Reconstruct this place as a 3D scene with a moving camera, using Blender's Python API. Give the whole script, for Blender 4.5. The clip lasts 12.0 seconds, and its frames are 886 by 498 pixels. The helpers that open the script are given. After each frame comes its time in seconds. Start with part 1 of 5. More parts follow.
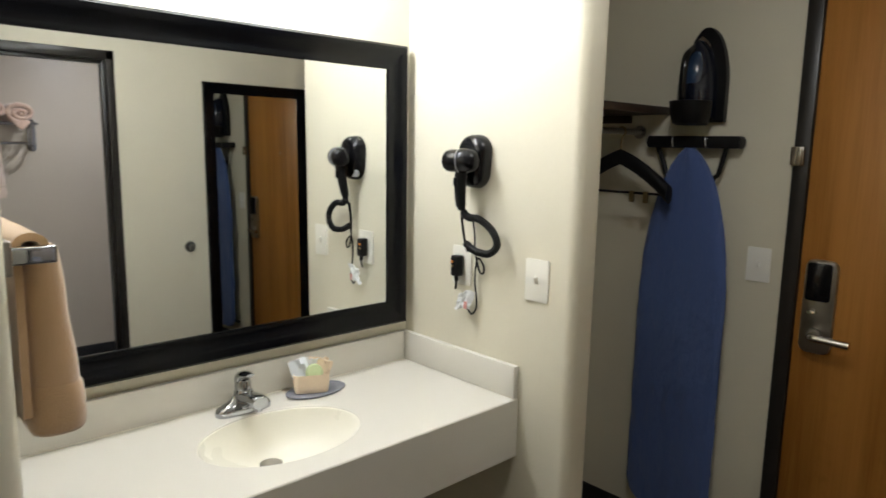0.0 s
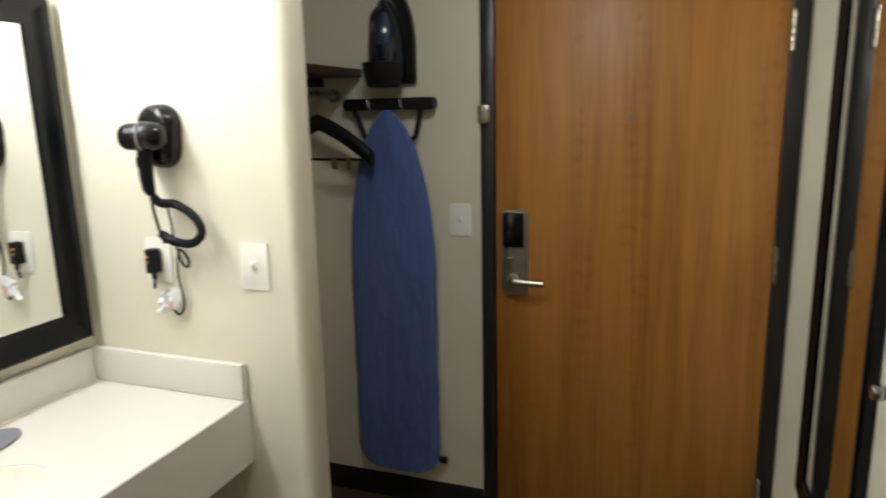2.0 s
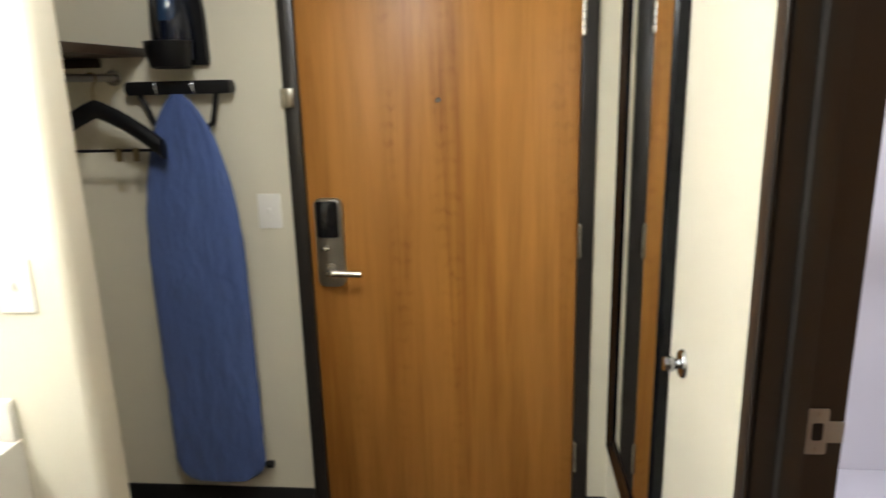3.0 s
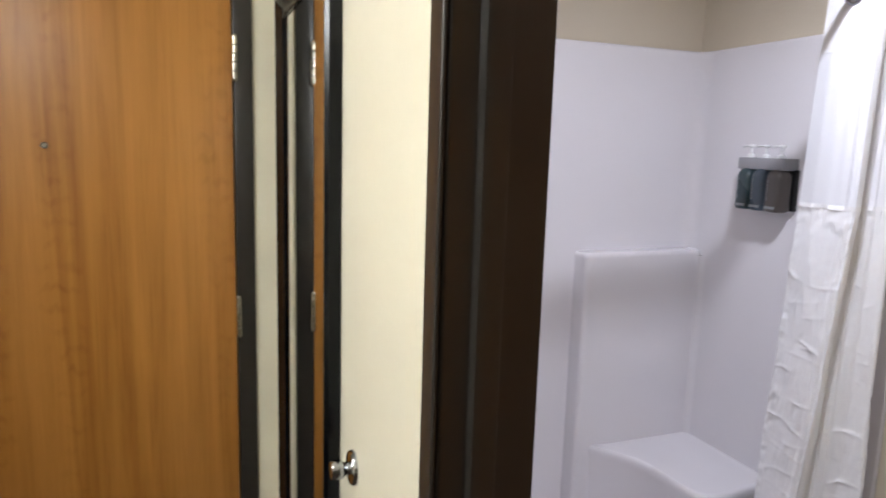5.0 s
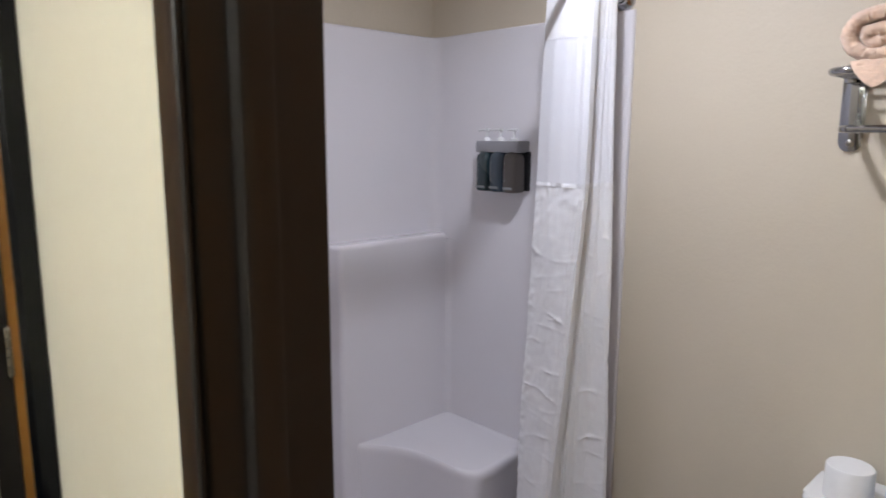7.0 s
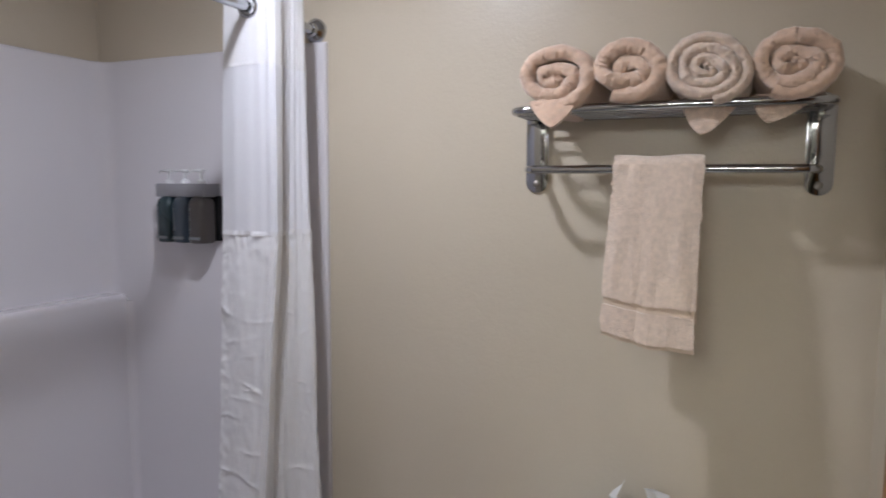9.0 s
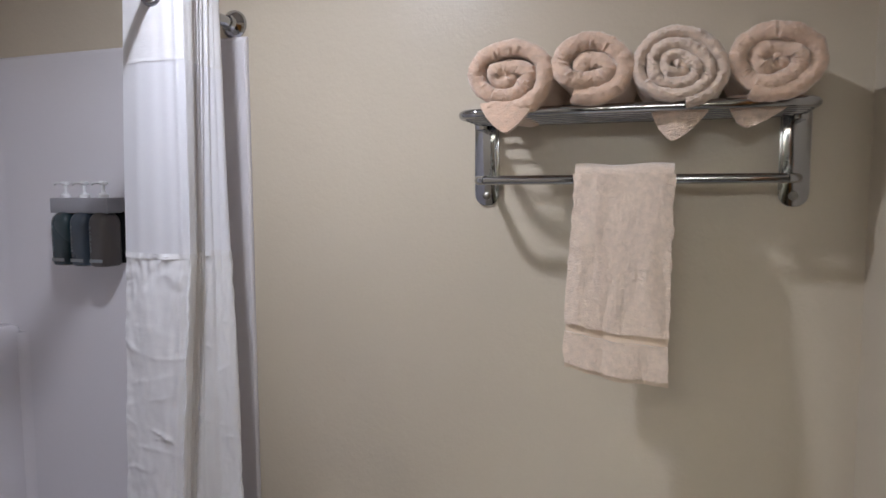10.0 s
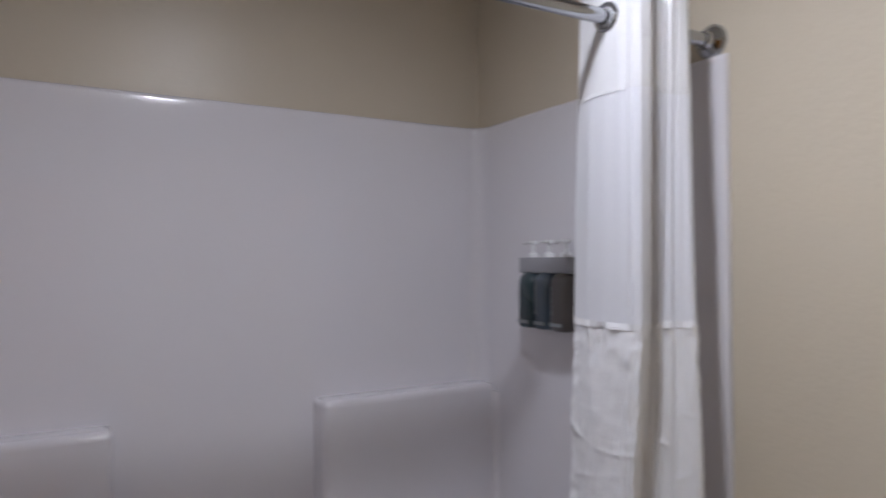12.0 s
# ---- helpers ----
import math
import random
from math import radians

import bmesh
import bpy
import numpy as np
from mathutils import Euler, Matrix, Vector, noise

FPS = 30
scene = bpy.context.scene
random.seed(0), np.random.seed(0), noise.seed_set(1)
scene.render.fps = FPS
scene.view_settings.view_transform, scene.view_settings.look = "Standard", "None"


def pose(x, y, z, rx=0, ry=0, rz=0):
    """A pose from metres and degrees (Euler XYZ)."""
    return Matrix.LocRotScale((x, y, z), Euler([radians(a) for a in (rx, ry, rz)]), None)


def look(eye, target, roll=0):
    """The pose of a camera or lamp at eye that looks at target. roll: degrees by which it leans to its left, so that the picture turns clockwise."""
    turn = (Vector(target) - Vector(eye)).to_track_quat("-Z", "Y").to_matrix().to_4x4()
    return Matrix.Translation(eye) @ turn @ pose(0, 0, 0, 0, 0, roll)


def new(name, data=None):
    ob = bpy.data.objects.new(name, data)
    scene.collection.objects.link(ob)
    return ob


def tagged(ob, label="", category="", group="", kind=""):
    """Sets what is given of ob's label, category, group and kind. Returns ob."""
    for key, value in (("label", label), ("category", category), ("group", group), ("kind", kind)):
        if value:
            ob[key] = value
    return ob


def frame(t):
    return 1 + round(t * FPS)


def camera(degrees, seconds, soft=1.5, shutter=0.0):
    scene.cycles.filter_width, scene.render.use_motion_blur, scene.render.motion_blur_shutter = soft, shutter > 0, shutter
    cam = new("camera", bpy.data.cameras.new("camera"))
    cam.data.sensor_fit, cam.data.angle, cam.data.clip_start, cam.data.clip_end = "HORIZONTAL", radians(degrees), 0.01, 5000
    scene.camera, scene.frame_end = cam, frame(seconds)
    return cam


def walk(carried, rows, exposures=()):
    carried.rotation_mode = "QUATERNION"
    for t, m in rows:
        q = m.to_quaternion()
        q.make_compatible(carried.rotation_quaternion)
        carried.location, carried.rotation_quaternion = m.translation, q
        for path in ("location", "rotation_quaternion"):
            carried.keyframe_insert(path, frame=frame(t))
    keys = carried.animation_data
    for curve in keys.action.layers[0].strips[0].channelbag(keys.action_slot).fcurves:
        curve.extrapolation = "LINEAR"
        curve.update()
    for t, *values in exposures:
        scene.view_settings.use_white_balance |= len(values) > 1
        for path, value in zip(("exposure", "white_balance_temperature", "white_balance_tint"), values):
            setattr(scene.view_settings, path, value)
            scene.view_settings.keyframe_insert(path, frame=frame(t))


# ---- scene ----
cam = camera(66.9, 12.0, 1.5, 0.5)
PATH = [
    (0, (-2.433, 0.249, 1.596), (-1.079, 1.690, 1.291), 1.2),
    (0.5, (-2.411, 0.309, 1.599), (-0.934, 1.620, 1.281), 1.3),
    (1.0, (-2.396, 0.346, 1.613), (-0.787, 1.481, 1.265), 1.2),
    (1.5, (-2.387, 0.385, 1.608), (-0.656, 1.320, 1.244), 0.5),
    (2.0, (-2.353, 0.411, 1.597), (-0.512, 1.081, 1.196), -1.2),
    (2.5, (-2.322, 0.404, 1.595), (-0.421, 0.840, 1.150), -1.6),
    (3, (-2.25, 0.377, 1.625), (-0.318, 0.56, 1.141), -1.5),
    (3.5, (-2.176, 0.35, 1.618), (-0.226, 0.253, 1.189), -0.2),
    (3.7, (-2.148, 0.326, 1.62), (-0.2, 0.131, 1.211), 0.3),
    (5.5, (-1.941, 0.265, 1.599), (-0.191, -0.654, 1.295), 2.0),
    (6, (-1.915, 0.257, 1.61), (-0.283, -0.857, 1.298), 2.2),
    (6.5, (-1.863, 0.26, 1.603), (-0.336, -0.992, 1.286), 1.3),
    (8.3, (-1.775, 0.038, 1.594), (-0.713, -1.634, 1.317), 0.2),
    (8.5, (-1.771, 0.016, 1.591), (-0.78, -1.706, 1.355), 0.5),
    (9, (-1.772, -0.042, 1.587), (-0.966, -1.862, 1.394), 0.3),
    (9.5, (-1.741, -0.111, 1.606), (-1.065, -1.983, 1.409), -0.4),
    (10, (-1.69, -0.219, 1.602), (-1.053, -2.107, 1.427), -0.2),
    (10.5, (-1.62, -0.312, 1.622), (-0.853, -2.149, 1.434), -1.9),
    (11, (-1.578, -0.391, 1.622), (-0.482, -2.057, 1.469), -1.8),
    (11.5, (-1.566, -0.493, 1.624), (-0.09, -1.841, 1.552), -2.4),
    (12, (-1.537, -0.55, 1.579), (0.196, -1.548, 1.611), -0.3),
]
EXPOSURES = [(0, -0.19), (1.5, -0.05), (2, 0.2), (2.5, 0.58), (3, 1.08), (3.7, 1.18), (5.5, 0.62), (6, 0.52), (6.5, 0.46), (8.5, 0.10), (10, 0.02), (11, 0.02), (12, -0.12)]
walk(cam, [(t, look(e, g, r)) for t, e, g, r in PATH], EXPOSURES)

# ---- light ----
world = bpy.data.worlds.new("dim_interior")
world.use_nodes = True
world.node_tree.nodes["Background"].inputs[0].default_value = (0.9, 0.95, 1.0, 1)
world.node_tree.nodes["Background"].inputs[1].default_value = 0.02
scene.world = world
VANITY_GLOW = 70.0
# Next two: glow of the unseen fill lamps added in hall and room.
HALL_FILL_GLOW = 41.0
ROOM_FILL_GLOW = 14.0
CEILING_GLOW = 600.0


# ---- materials ----
def nodes_of(name):
    m = bpy.data.materials.new(name)
    m.use_nodes = True
    return m, m.node_tree.nodes, m.node_tree.links, m.node_tree.nodes["Principled BSDF"]


def paint(name, color, rough=0.5, metal=0.0, spread=0.06, big=2.5, grain=0.0, grain_size=120.0, spec=0.5,
          coat=0.0, sheen=0.0, stretch=(1, 1, 1), rough_spread=0.08, trans=0.0, blotch=0.0, blotch_size=20.0):
    """A surface with two scales of variation in colour, gloss and relief."""
    m, n, l, b = nodes_of(name)
    tc = n.new("ShaderNodeTexCoord")
    mp = n.new("ShaderNodeMapping")
    mp.inputs["Scale"].default_value = stretch
    l.new(tc.outputs["Object"], mp.inputs[0])
    a = n.new("ShaderNodeTexNoise")
    a.inputs["Scale"].default_value = big
    a.inputs["Detail"].default_value = 6
    l.new(mp.outputs[0], a.inputs["Vector"])
    f = n.new("ShaderNodeTexNoise")
    f.inputs["Scale"].default_value = grain_size
    f.inputs["Detail"].default_value = 4
    l.new(mp.outputs[0], f.inputs["Vector"])
    mixf = n.new("ShaderNodeMath")
    mixf.operation = "MULTIPLY_ADD"
    mixf.inputs[1].default_value = 0.35
    l.new(f.outputs[0], mixf.inputs[0])
    l.new(a.outputs[0], mixf.inputs[2])
    ramp = n.new("ShaderNodeValToRGB")
    ramp.color_ramp.elements[0].position, ramp.color_ramp.elements[1].position = 0.4, 0.95
    ramp.color_ramp.elements[0].color = (*[c * (1 - spread) for c in color], 1)
    ramp.color_ramp.elements[1].color = (*[min(1, c * (1 + spread)) for c in color], 1)
    l.new(mixf.outputs[0], ramp.inputs[0])
    l.new(ramp.outputs[0], b.inputs["Base Color"])
    rr = n.new("ShaderNodeMapRange")
    rr.inputs["To Min"].default_value = max(0.0, rough - rough_spread)
    rr.inputs["To Max"].default_value = min(1.0, rough + rough_spread)
    l.new(a.outputs[0], rr.inputs["Value"])
    l.new(rr.outputs[0], b.inputs["Roughness"])
    b.inputs["Metallic"].default_value = metal
    b.inputs["Specular IOR Level"].default_value = spec
    b.inputs["Coat Weight"].default_value = coat
    b.inputs["Coat Roughness"].default_value = 0.12
    b.inputs["Sheen Weight"].default_value = sheen
    b.inputs["Transmission Weight"].default_value = trans
    if grain or blotch:
        bump = n.new("ShaderNodeBump")
        bump.inputs["Strength"].default_value = grain
        bump.inputs["Distance"].default_value = 0.004
        l.new(f.outputs[0], bump.inputs["Height"])
        l.new(bump.outputs[0], b.inputs["Normal"])
        if blotch:
            g = n.new("ShaderNodeTexNoise")
            g.inputs["Scale"].default_value = blotch_size
            g.inputs["Detail"].default_value = 5
            l.new(mp.outputs[0], g.inputs["Vector"])
            bump2 = n.new("ShaderNodeBump")
            bump2.inputs["Strength"].default_value = blotch
            bump2.inputs["Distance"].default_value = 0.02
            l.new(g.outputs[0], bump2.inputs["Height"])
            l.new(bump.outputs[0], bump2.inputs["Normal"])
            l.new(bump2.outputs[0], b.inputs["Normal"])
    return m


def veneer(name, light, dark, rough=0.38, along="z", flame=0.0):
    """Wood veneer: drifting streaks of uneven width, flame flecks in some columns, fine pores."""
    m, n, l, b = nodes_of(name)
    tc = n.new("ShaderNodeTexCoord")
    turn = {"z": lambda c, a: (c, c, a), "x": lambda c, a: (a, c, c), "y": lambda c, a: (c, a, c)}[along]

    def grain(across, length, detail, rough_, twist):
        mp = n.new("ShaderNodeMapping")
        mp.inputs["Scale"].default_value = turn(across, length)
        l.new(tc.outputs["Object"], mp.inputs[0])
        t = n.new("ShaderNodeTexNoise")
        t.inputs["Scale"].default_value = 1.0
        t.inputs["Detail"].default_value = detail
        t.inputs["Roughness"].default_value = rough_
        t.inputs["Distortion"].default_value = twist
        l.new(mp.outputs[0], t.inputs["Vector"])
        return t.outputs[0]

    def add(x, k, y):
        q = n.new("ShaderNodeMath")
        q.operation = "MULTIPLY_ADD"
        q.inputs[1].default_value = k
        l.new(x, q.inputs[0])
        if y is None:
            q.inputs[2].default_value = 0.0
        else:
            l.new(y, q.inputs[2])
        return q.outputs[0]

    def over(x, lo, hi):
        q = n.new("ShaderNodeMapRange")
        q.interpolation_type = "SMOOTHSTEP"
        q.inputs["From Min"].default_value = lo
        q.inputs["From Max"].default_value = hi
        l.new(x, q.inputs["Value"])
        return q.outputs[0]

    wide = grain(5.2, 0.30, 4, 0.55, 0.9)
    streak = grain(17.0, 0.8, 7, 0.66, 0.7)
    pores = grain(330.0, 4.0, 3, 0.5, 0.0)
    val = add(wide, 0.55, add(streak, 0.42, add(pores, 0.16, None)))
    if flame:
        column = over(grain(8.5, 0.4, 2, 0.5, 0.3), 0.50, 0.66)
        bend = n.new("ShaderNodeMapping")
        bend.inputs["Scale"].default_value = turn(4.5, 1.0)
        l.new(tc.outputs["Object"], bend.inputs[0])
        arcs = n.new("ShaderNodeTexWave")
        arcs.bands_direction = along.upper()
        arcs.inputs["Scale"].default_value = 5.4
        arcs.inputs["Distortion"].default_value = 5.0
        arcs.inputs["Detail"].default_value = 3.0
        arcs.inputs["Detail Scale"].default_value = 1.3
        l.new(bend.outputs[0], arcs.inputs["Vector"])
        fleck = over(arcs.outputs["Fac"], 0.50, 1.0)
        broken = n.new("ShaderNodeMath")
        broken.operation = "MULTIPLY"
        l.new(fleck, broken.inputs[0])
        l.new(over(grain(16.0, 7.0, 3, 0.6, 0.8), 0.40, 0.66), broken.inputs[1])
        fleck = broken.outputs[0]
        both = n.new("ShaderNodeMath")
        both.operation = "MULTIPLY"
        l.new(column, both.inputs[0])
        l.new(fleck, both.inputs[1])
        val = add(both.outputs[0], -flame, val)
    ramp = n.new("ShaderNodeValToRGB")
    ramp.color_ramp.elements[0].position, ramp.color_ramp.elements[1].position = 0.43, 0.68
    ramp.color_ramp.elements[0].color, ramp.color_ramp.elements[1].color = (*dark, 1), (*light, 1)
    mid = ramp.color_ramp.elements.new(0.56)
    mid.color = (*[0.42 * a_ + 0.58 * b_ for a_, b_ in zip(dark, light)], 1)
    l.new(val, ramp.inputs[0])
    l.new(ramp.outputs[0], b.inputs["Base Color"])
    gloss = n.new("ShaderNodeMapRange")
    gloss.inputs["To Min"].default_value = rough - 0.05
    gloss.inputs["To Max"].default_value = rough + 0.07
    l.new(streak, gloss.inputs["Value"])
    l.new(gloss.outputs[0], b.inputs["Roughness"])
    b.inputs["Coat Weight"].default_value = 0.04
    b.inputs["Specular IOR Level"].default_value = 0.36
    b.inputs["Coat Roughness"].default_value = 0.3
    bump = n.new("ShaderNodeBump")
    bump.inputs["Strength"].default_value = 0.12
    bump.inputs["Distance"].default_value = 0.001
    l.new(pores, bump.inputs["Height"])
    l.new(bump.outputs[0], b.inputs["Normal"])
    return m


def glow(name, color, strength):
    m, n, l, b = nodes_of(name)
    b.inputs["Base Color"].default_value = (0.9, 0.9, 0.88, 1)
    b.inputs["Emission Color"].default_value = (*color, 1)
    b.inputs["Emission Strength"].default_value = strength
    return m


HALL_PAINT = paint("cream_wall_paint", (0.70, 0.66, 0.53), 0.5, spread=0.03, grain=0.10, grain_size=95, blotch=0.03, blotch_size=28)
BATH_PAINT = paint("beige_wall_paint", (0.60, 0.53, 0.42), 0.37, spread=0.03, grain=0.14, grain_size=110, blotch=0.04, blotch_size=44)
CEIL_PAINT = paint("white_ceiling_paint", (0.78, 0.77, 0.73), 0.85, spread=0.03, grain=0.3, grain_size=160)
OAK = veneer("oak_veneer", (0.452, 0.200, 0.043), (0.245, 0.092, 0.0130), flame=0.055)
OAK_EDGE = veneer("oak_edge", (0.50, 0.25, 0.08), (0.36, 0.15, 0.035))
BROWN_STEEL = paint("dark_brown_enamel", (0.0225, 0.0195, 0.0168), 0.30, spread=0.03, rough_spread=0.015, grain=0.004, grain_size=140, spec=0.42)
BLACK_BASE = paint("black_vinyl_base", (0.012, 0.012, 0.012), 0.45, spread=0.2)
PLANK = veneer("dark_vinyl_plank", (0.105, 0.070, 0.045), (0.050, 0.032, 0.020), 0.5, "y")
MIRROR, _n, _l, _b = nodes_of("mirror_glass")
_b.inputs["Base Color"].default_value = (0.86, 0.88, 0.87, 1)
_b.inputs["Metallic"].default_value = 1.0
_b.inputs["Roughness"].default_value = 0.015
BLACK_FRAME = paint("black_satin_moulding", (0.0022, 0.0026, 0.0038), 0.20, spread=0.25, spec=0.24)
COUNTER = paint("grey_solid_surface", (0.70, 0.675, 0.605), 0.42, spread=0.035, grain=0.02, grain_size=300)
BOWL = paint("ivory_basin", (0.90, 0.875, 0.765), 0.28, spread=0.02)
CHROME = paint("chrome", (0.42, 0.43, 0.45), 0.09, metal=1.0, spread=0.04, rough_spread=0.05)
NICKEL = paint("satin_nickel", (0.34, 0.32, 0.29), 0.34, metal=1.0, spread=0.05, grain=0.02)
BRIGHT_NICKEL = paint("worn_bright_nickel", (0.62, 0.59, 0.52), 0.25, metal=1.0, spread=0.08)
BRASS = paint("dull_brass", (0.36, 0.28, 0.15), 0.35, metal=1.0, spread=0.1)
BLACK_GLOSS = paint("black_gloss_plastic", (0.004, 0.004, 0.005), 0.16, spread=0.1, spec=0.32, rough_spread=0.04)
BLACK_MATT = paint("black_matt_plastic", (0.0045, 0.0045, 0.005), 0.45, spread=0.2, grain=0.05, spec=0.28)
NAVY_GLOSS = paint("navy_gloss_plastic", (0.006, 0.009, 0.020), 0.14, spread=0.1, spec=0.45, rough_spread=0.04)
BLUE_PLASTIC = paint("blue_tinted_plastic", (0.018, 0.040, 0.085), 0.10, spread=0.1, coat=0.5)
STRIKE = paint("worn_painted_strike", (0.30, 0.285, 0.255), 0.45, metal=0.0, spread=0.1)
PLATE_WHITE = paint("white_switch_plastic", (0.80, 0.78, 0.70), 0.35, spread=0.02)
PLATE_GREY = paint("light_almond_plastic", (0.87, 0.86, 0.81), 0.4, spread=0.02)
PAPER = paint("white_paper", (0.80, 0.80, 0.80), 0.8, spread=0.05, grain=0.2, grain_size=60)
PINK_PRINT = paint("pink_print", (0.62, 0.30, 0.28), 0.7)
ORANGE_PRINT = paint("orange_print", (0.75, 0.25, 0.03), 0.6)
BOARD_BLUE = paint("blue_cotton_cover", (0.066, 0.112, 0.290), 0.85, spread=0.10, grain=0.25, grain_size=420, sheen=0.2, blotch=0.95, blotch_size=19, stretch=(1, 1, 0.4))
TERRY_PINK = paint("beige_pink_terry", (0.69, 0.485, 0.355), 0.95, spread=0.15, big=70, grain=0.8, grain_size=380, sheen=0.8, blotch=0.13, blotch_size=75)
TERRY_SAND = paint("sand_terry", (0.745, 0.605, 0.490), 0.95, spread=0.12, big=90, grain=0.8, grain_size=380, sheen=0.8, blotch=0.13, blotch_size=75)
TERRY_PALE = paint("pale_terry", (0.73, 0.57, 0.455), 0.95, spread=0.20, big=70, grain=0.8, grain_size=380, sheen=0.8, blotch=0.13, blotch_size=75)
TERRY_BAND = paint("flat_woven_band", (0.70, 0.57, 0.44), 0.8, spread=0.04, grain=0.3, grain_size=500, sheen=0.3)
TERRY_TAN = paint("tan_terry", (0.62, 0.395, 0.205), 0.95, spread=0.10, grain=0.6, grain_size=520, sheen=0.8, blotch=0.04, blotch_size=30)
ACRYLIC = paint("white_moulded_acrylic", (0.74, 0.72, 0.75), 0.14, spread=0.02, big=1.5, coat=0.5, rough_spread=0.03, blotch=0.012, blotch_size=6)
SATIN = paint("white_satin_polyester", (0.93, 0.93, 0.95), 0.22, spread=0.02, sheen=0.5, spec=0.9, grain=0.06, grain_size=240, blotch=0.10, blotch_size=12, stretch=(1, 1, 2.4))
VOILE = paint("white_voile_window", (0.88, 0.885, 0.93), 0.5, spread=0.02, sheen=0.4, grain=0.15, grain_size=500)
CERAMIC = paint("white_vitreous_china", (0.80, 0.80, 0.79), 0.12, spread=0.02, coat=0.4)
GREY_PLASTIC = paint("grey_plastic", (0.30, 0.30, 0.32), 0.4, spread=0.05)
CLEAR_PUMP = paint("frosted_clear_plastic", (0.88, 0.89, 0.90), 0.25, trans=0.08)
TEAL_BOTTLE = paint("teal_bottle", (0.020, 0.040, 0.047), 0.25, spread=0.1, coat=0.3)
BLUE_BOTTLE = paint("slate_blue_bottle", (0.045, 0.065, 0.088), 0.25, spread=0.1, coat=0.3)
BROWN_BOTTLE = paint("taupe_bottle", (0.062, 0.053, 0.049), 0.25, spread=0.1, coat=0.3)
PALE_PRINT = paint("pale_print", (0.22, 0.24, 0.25), 0.6)
TISSUE_BLUE = paint("blue_printed_card", (0.06, 0.30, 0.62), 0.5, spread=0.1)
TRAY_GREY = paint("blue_grey_tray", (0.24, 0.25, 0.29), 0.5, spread=0.05)
KRAFT = paint("cream_card_basket", (0.86, 0.70, 0.52), 0.75, spread=0.06, grain=0.15, grain_size=90)
SACHET_BLUE = paint("pale_blue_sachet", (0.74, 0.78, 0.81), 0.4, spread=0.08)
SOAP_GREEN = paint("pale_green_wrapper", (0.60, 0.70, 0.40), 0.4, spread=0.08)
DARK_WOOD = veneer("dark_stained_wood", (0.045, 0.028, 0.018), (0.022, 0.013, 0.009), 0.4, "x")
LAMP_GLASS = glow("lit_opal_glass", (0.875, 0.91, 0.975), VANITY_GLOW)
HALL_FILL_GLASS = glow("lit_hall_fill", (0.92, 0.92, 0.92), HALL_FILL_GLOW)
ROOM_FILL_GLASS = glow("lit_room_fill", (0.95, 0.92, 0.86), ROOM_FILL_GLOW)
DOME_GLASS = glow("lit_opal_dome", (0.84, 0.87, 1.0), CEILING_GLOW)


def sheer(m, share):
    """Lets part of the light through a cloth."""
    n, l = m.node_tree.nodes, m.node_tree.links
    b, out_ = n["Principled BSDF"], n["Material Output"]
    t = n.new("ShaderNodeBsdfTranslucent")
    t.inputs["Color"].default_value = (0.9, 0.9, 0.9, 1)
    mix = n.new("ShaderNodeMixShader")
    mix.inputs[0].default_value = share
    l.new(b.outputs[0], mix.inputs[1])
    l.new(t.outputs[0], mix.inputs[2])
    l.new(mix.outputs[0], out_.inputs["Surface"])


sheer(SATIN, 0.14)
sheer(VOILE, 0.24)


# ---- builders ----
def part(name, bm, material, parent=None, label="", smooth=38):
    me = bpy.data.meshes.new(name)
    bmesh.ops.recalc_face_normals(bm, faces=bm.faces)
    bm.to_mesh(me)
    bm.free()
    me.materials.append(material)
    me.shade_smooth()
    me.set_sharp_from_angle(angle=radians(smooth))
    ob = new(name, me)
    if parent:
        ob.parent = parent
        if parent.type == "EMPTY":
            ob.matrix_parent_inverse = Matrix.Translation(-parent.location)
    if label:
        tagged(ob, label)
    return ob


def thing(name, at, label, category, group="", kind=""):
    ob = new(name)
    ob.location = at
    ob.empty_display_size = 0.05
    return tagged(ob, label, category, group, kind)


def solid(name, bm, material, label, category, group="", kind=""):
    return tagged(part(name, bm, material), label, category, group, kind)


def box(lo, hi, bevel=0.0, seg=2, bm=None):
    bm = bm or bmesh.new()
    c = [(a + b) / 2 for a, b in zip(lo, hi)]
    s = [abs(b - a) for a, b in zip(lo, hi)]
    made = bmesh.ops.create_cube(bm, size=1, matrix=Matrix.Translation(c) @ Matrix.Diagonal((*s, 1)))["verts"]
    if bevel:
        edges = {e for v in made for e in v.link_edges}
        bmesh.ops.bevel(bm, geom=list(edges), offset=bevel, segments=seg, profile=0.5, affect="EDGES", clamp_overlap=True)
    return bm


def tilted_box(size, m, bevel=0.0, seg=2, bm=None):
    bm = bm or bmesh.new()
    made = bmesh.ops.create_cube(bm, size=1, matrix=m @ Matrix.Diagonal((*size, 1)))["verts"]
    if bevel:
        edges = {e for v in made for e in v.link_edges}
        bmesh.ops.bevel(bm, geom=list(edges), offset=bevel, segments=seg, profile=0.5, affect="EDGES", clamp_overlap=True)
    return bm


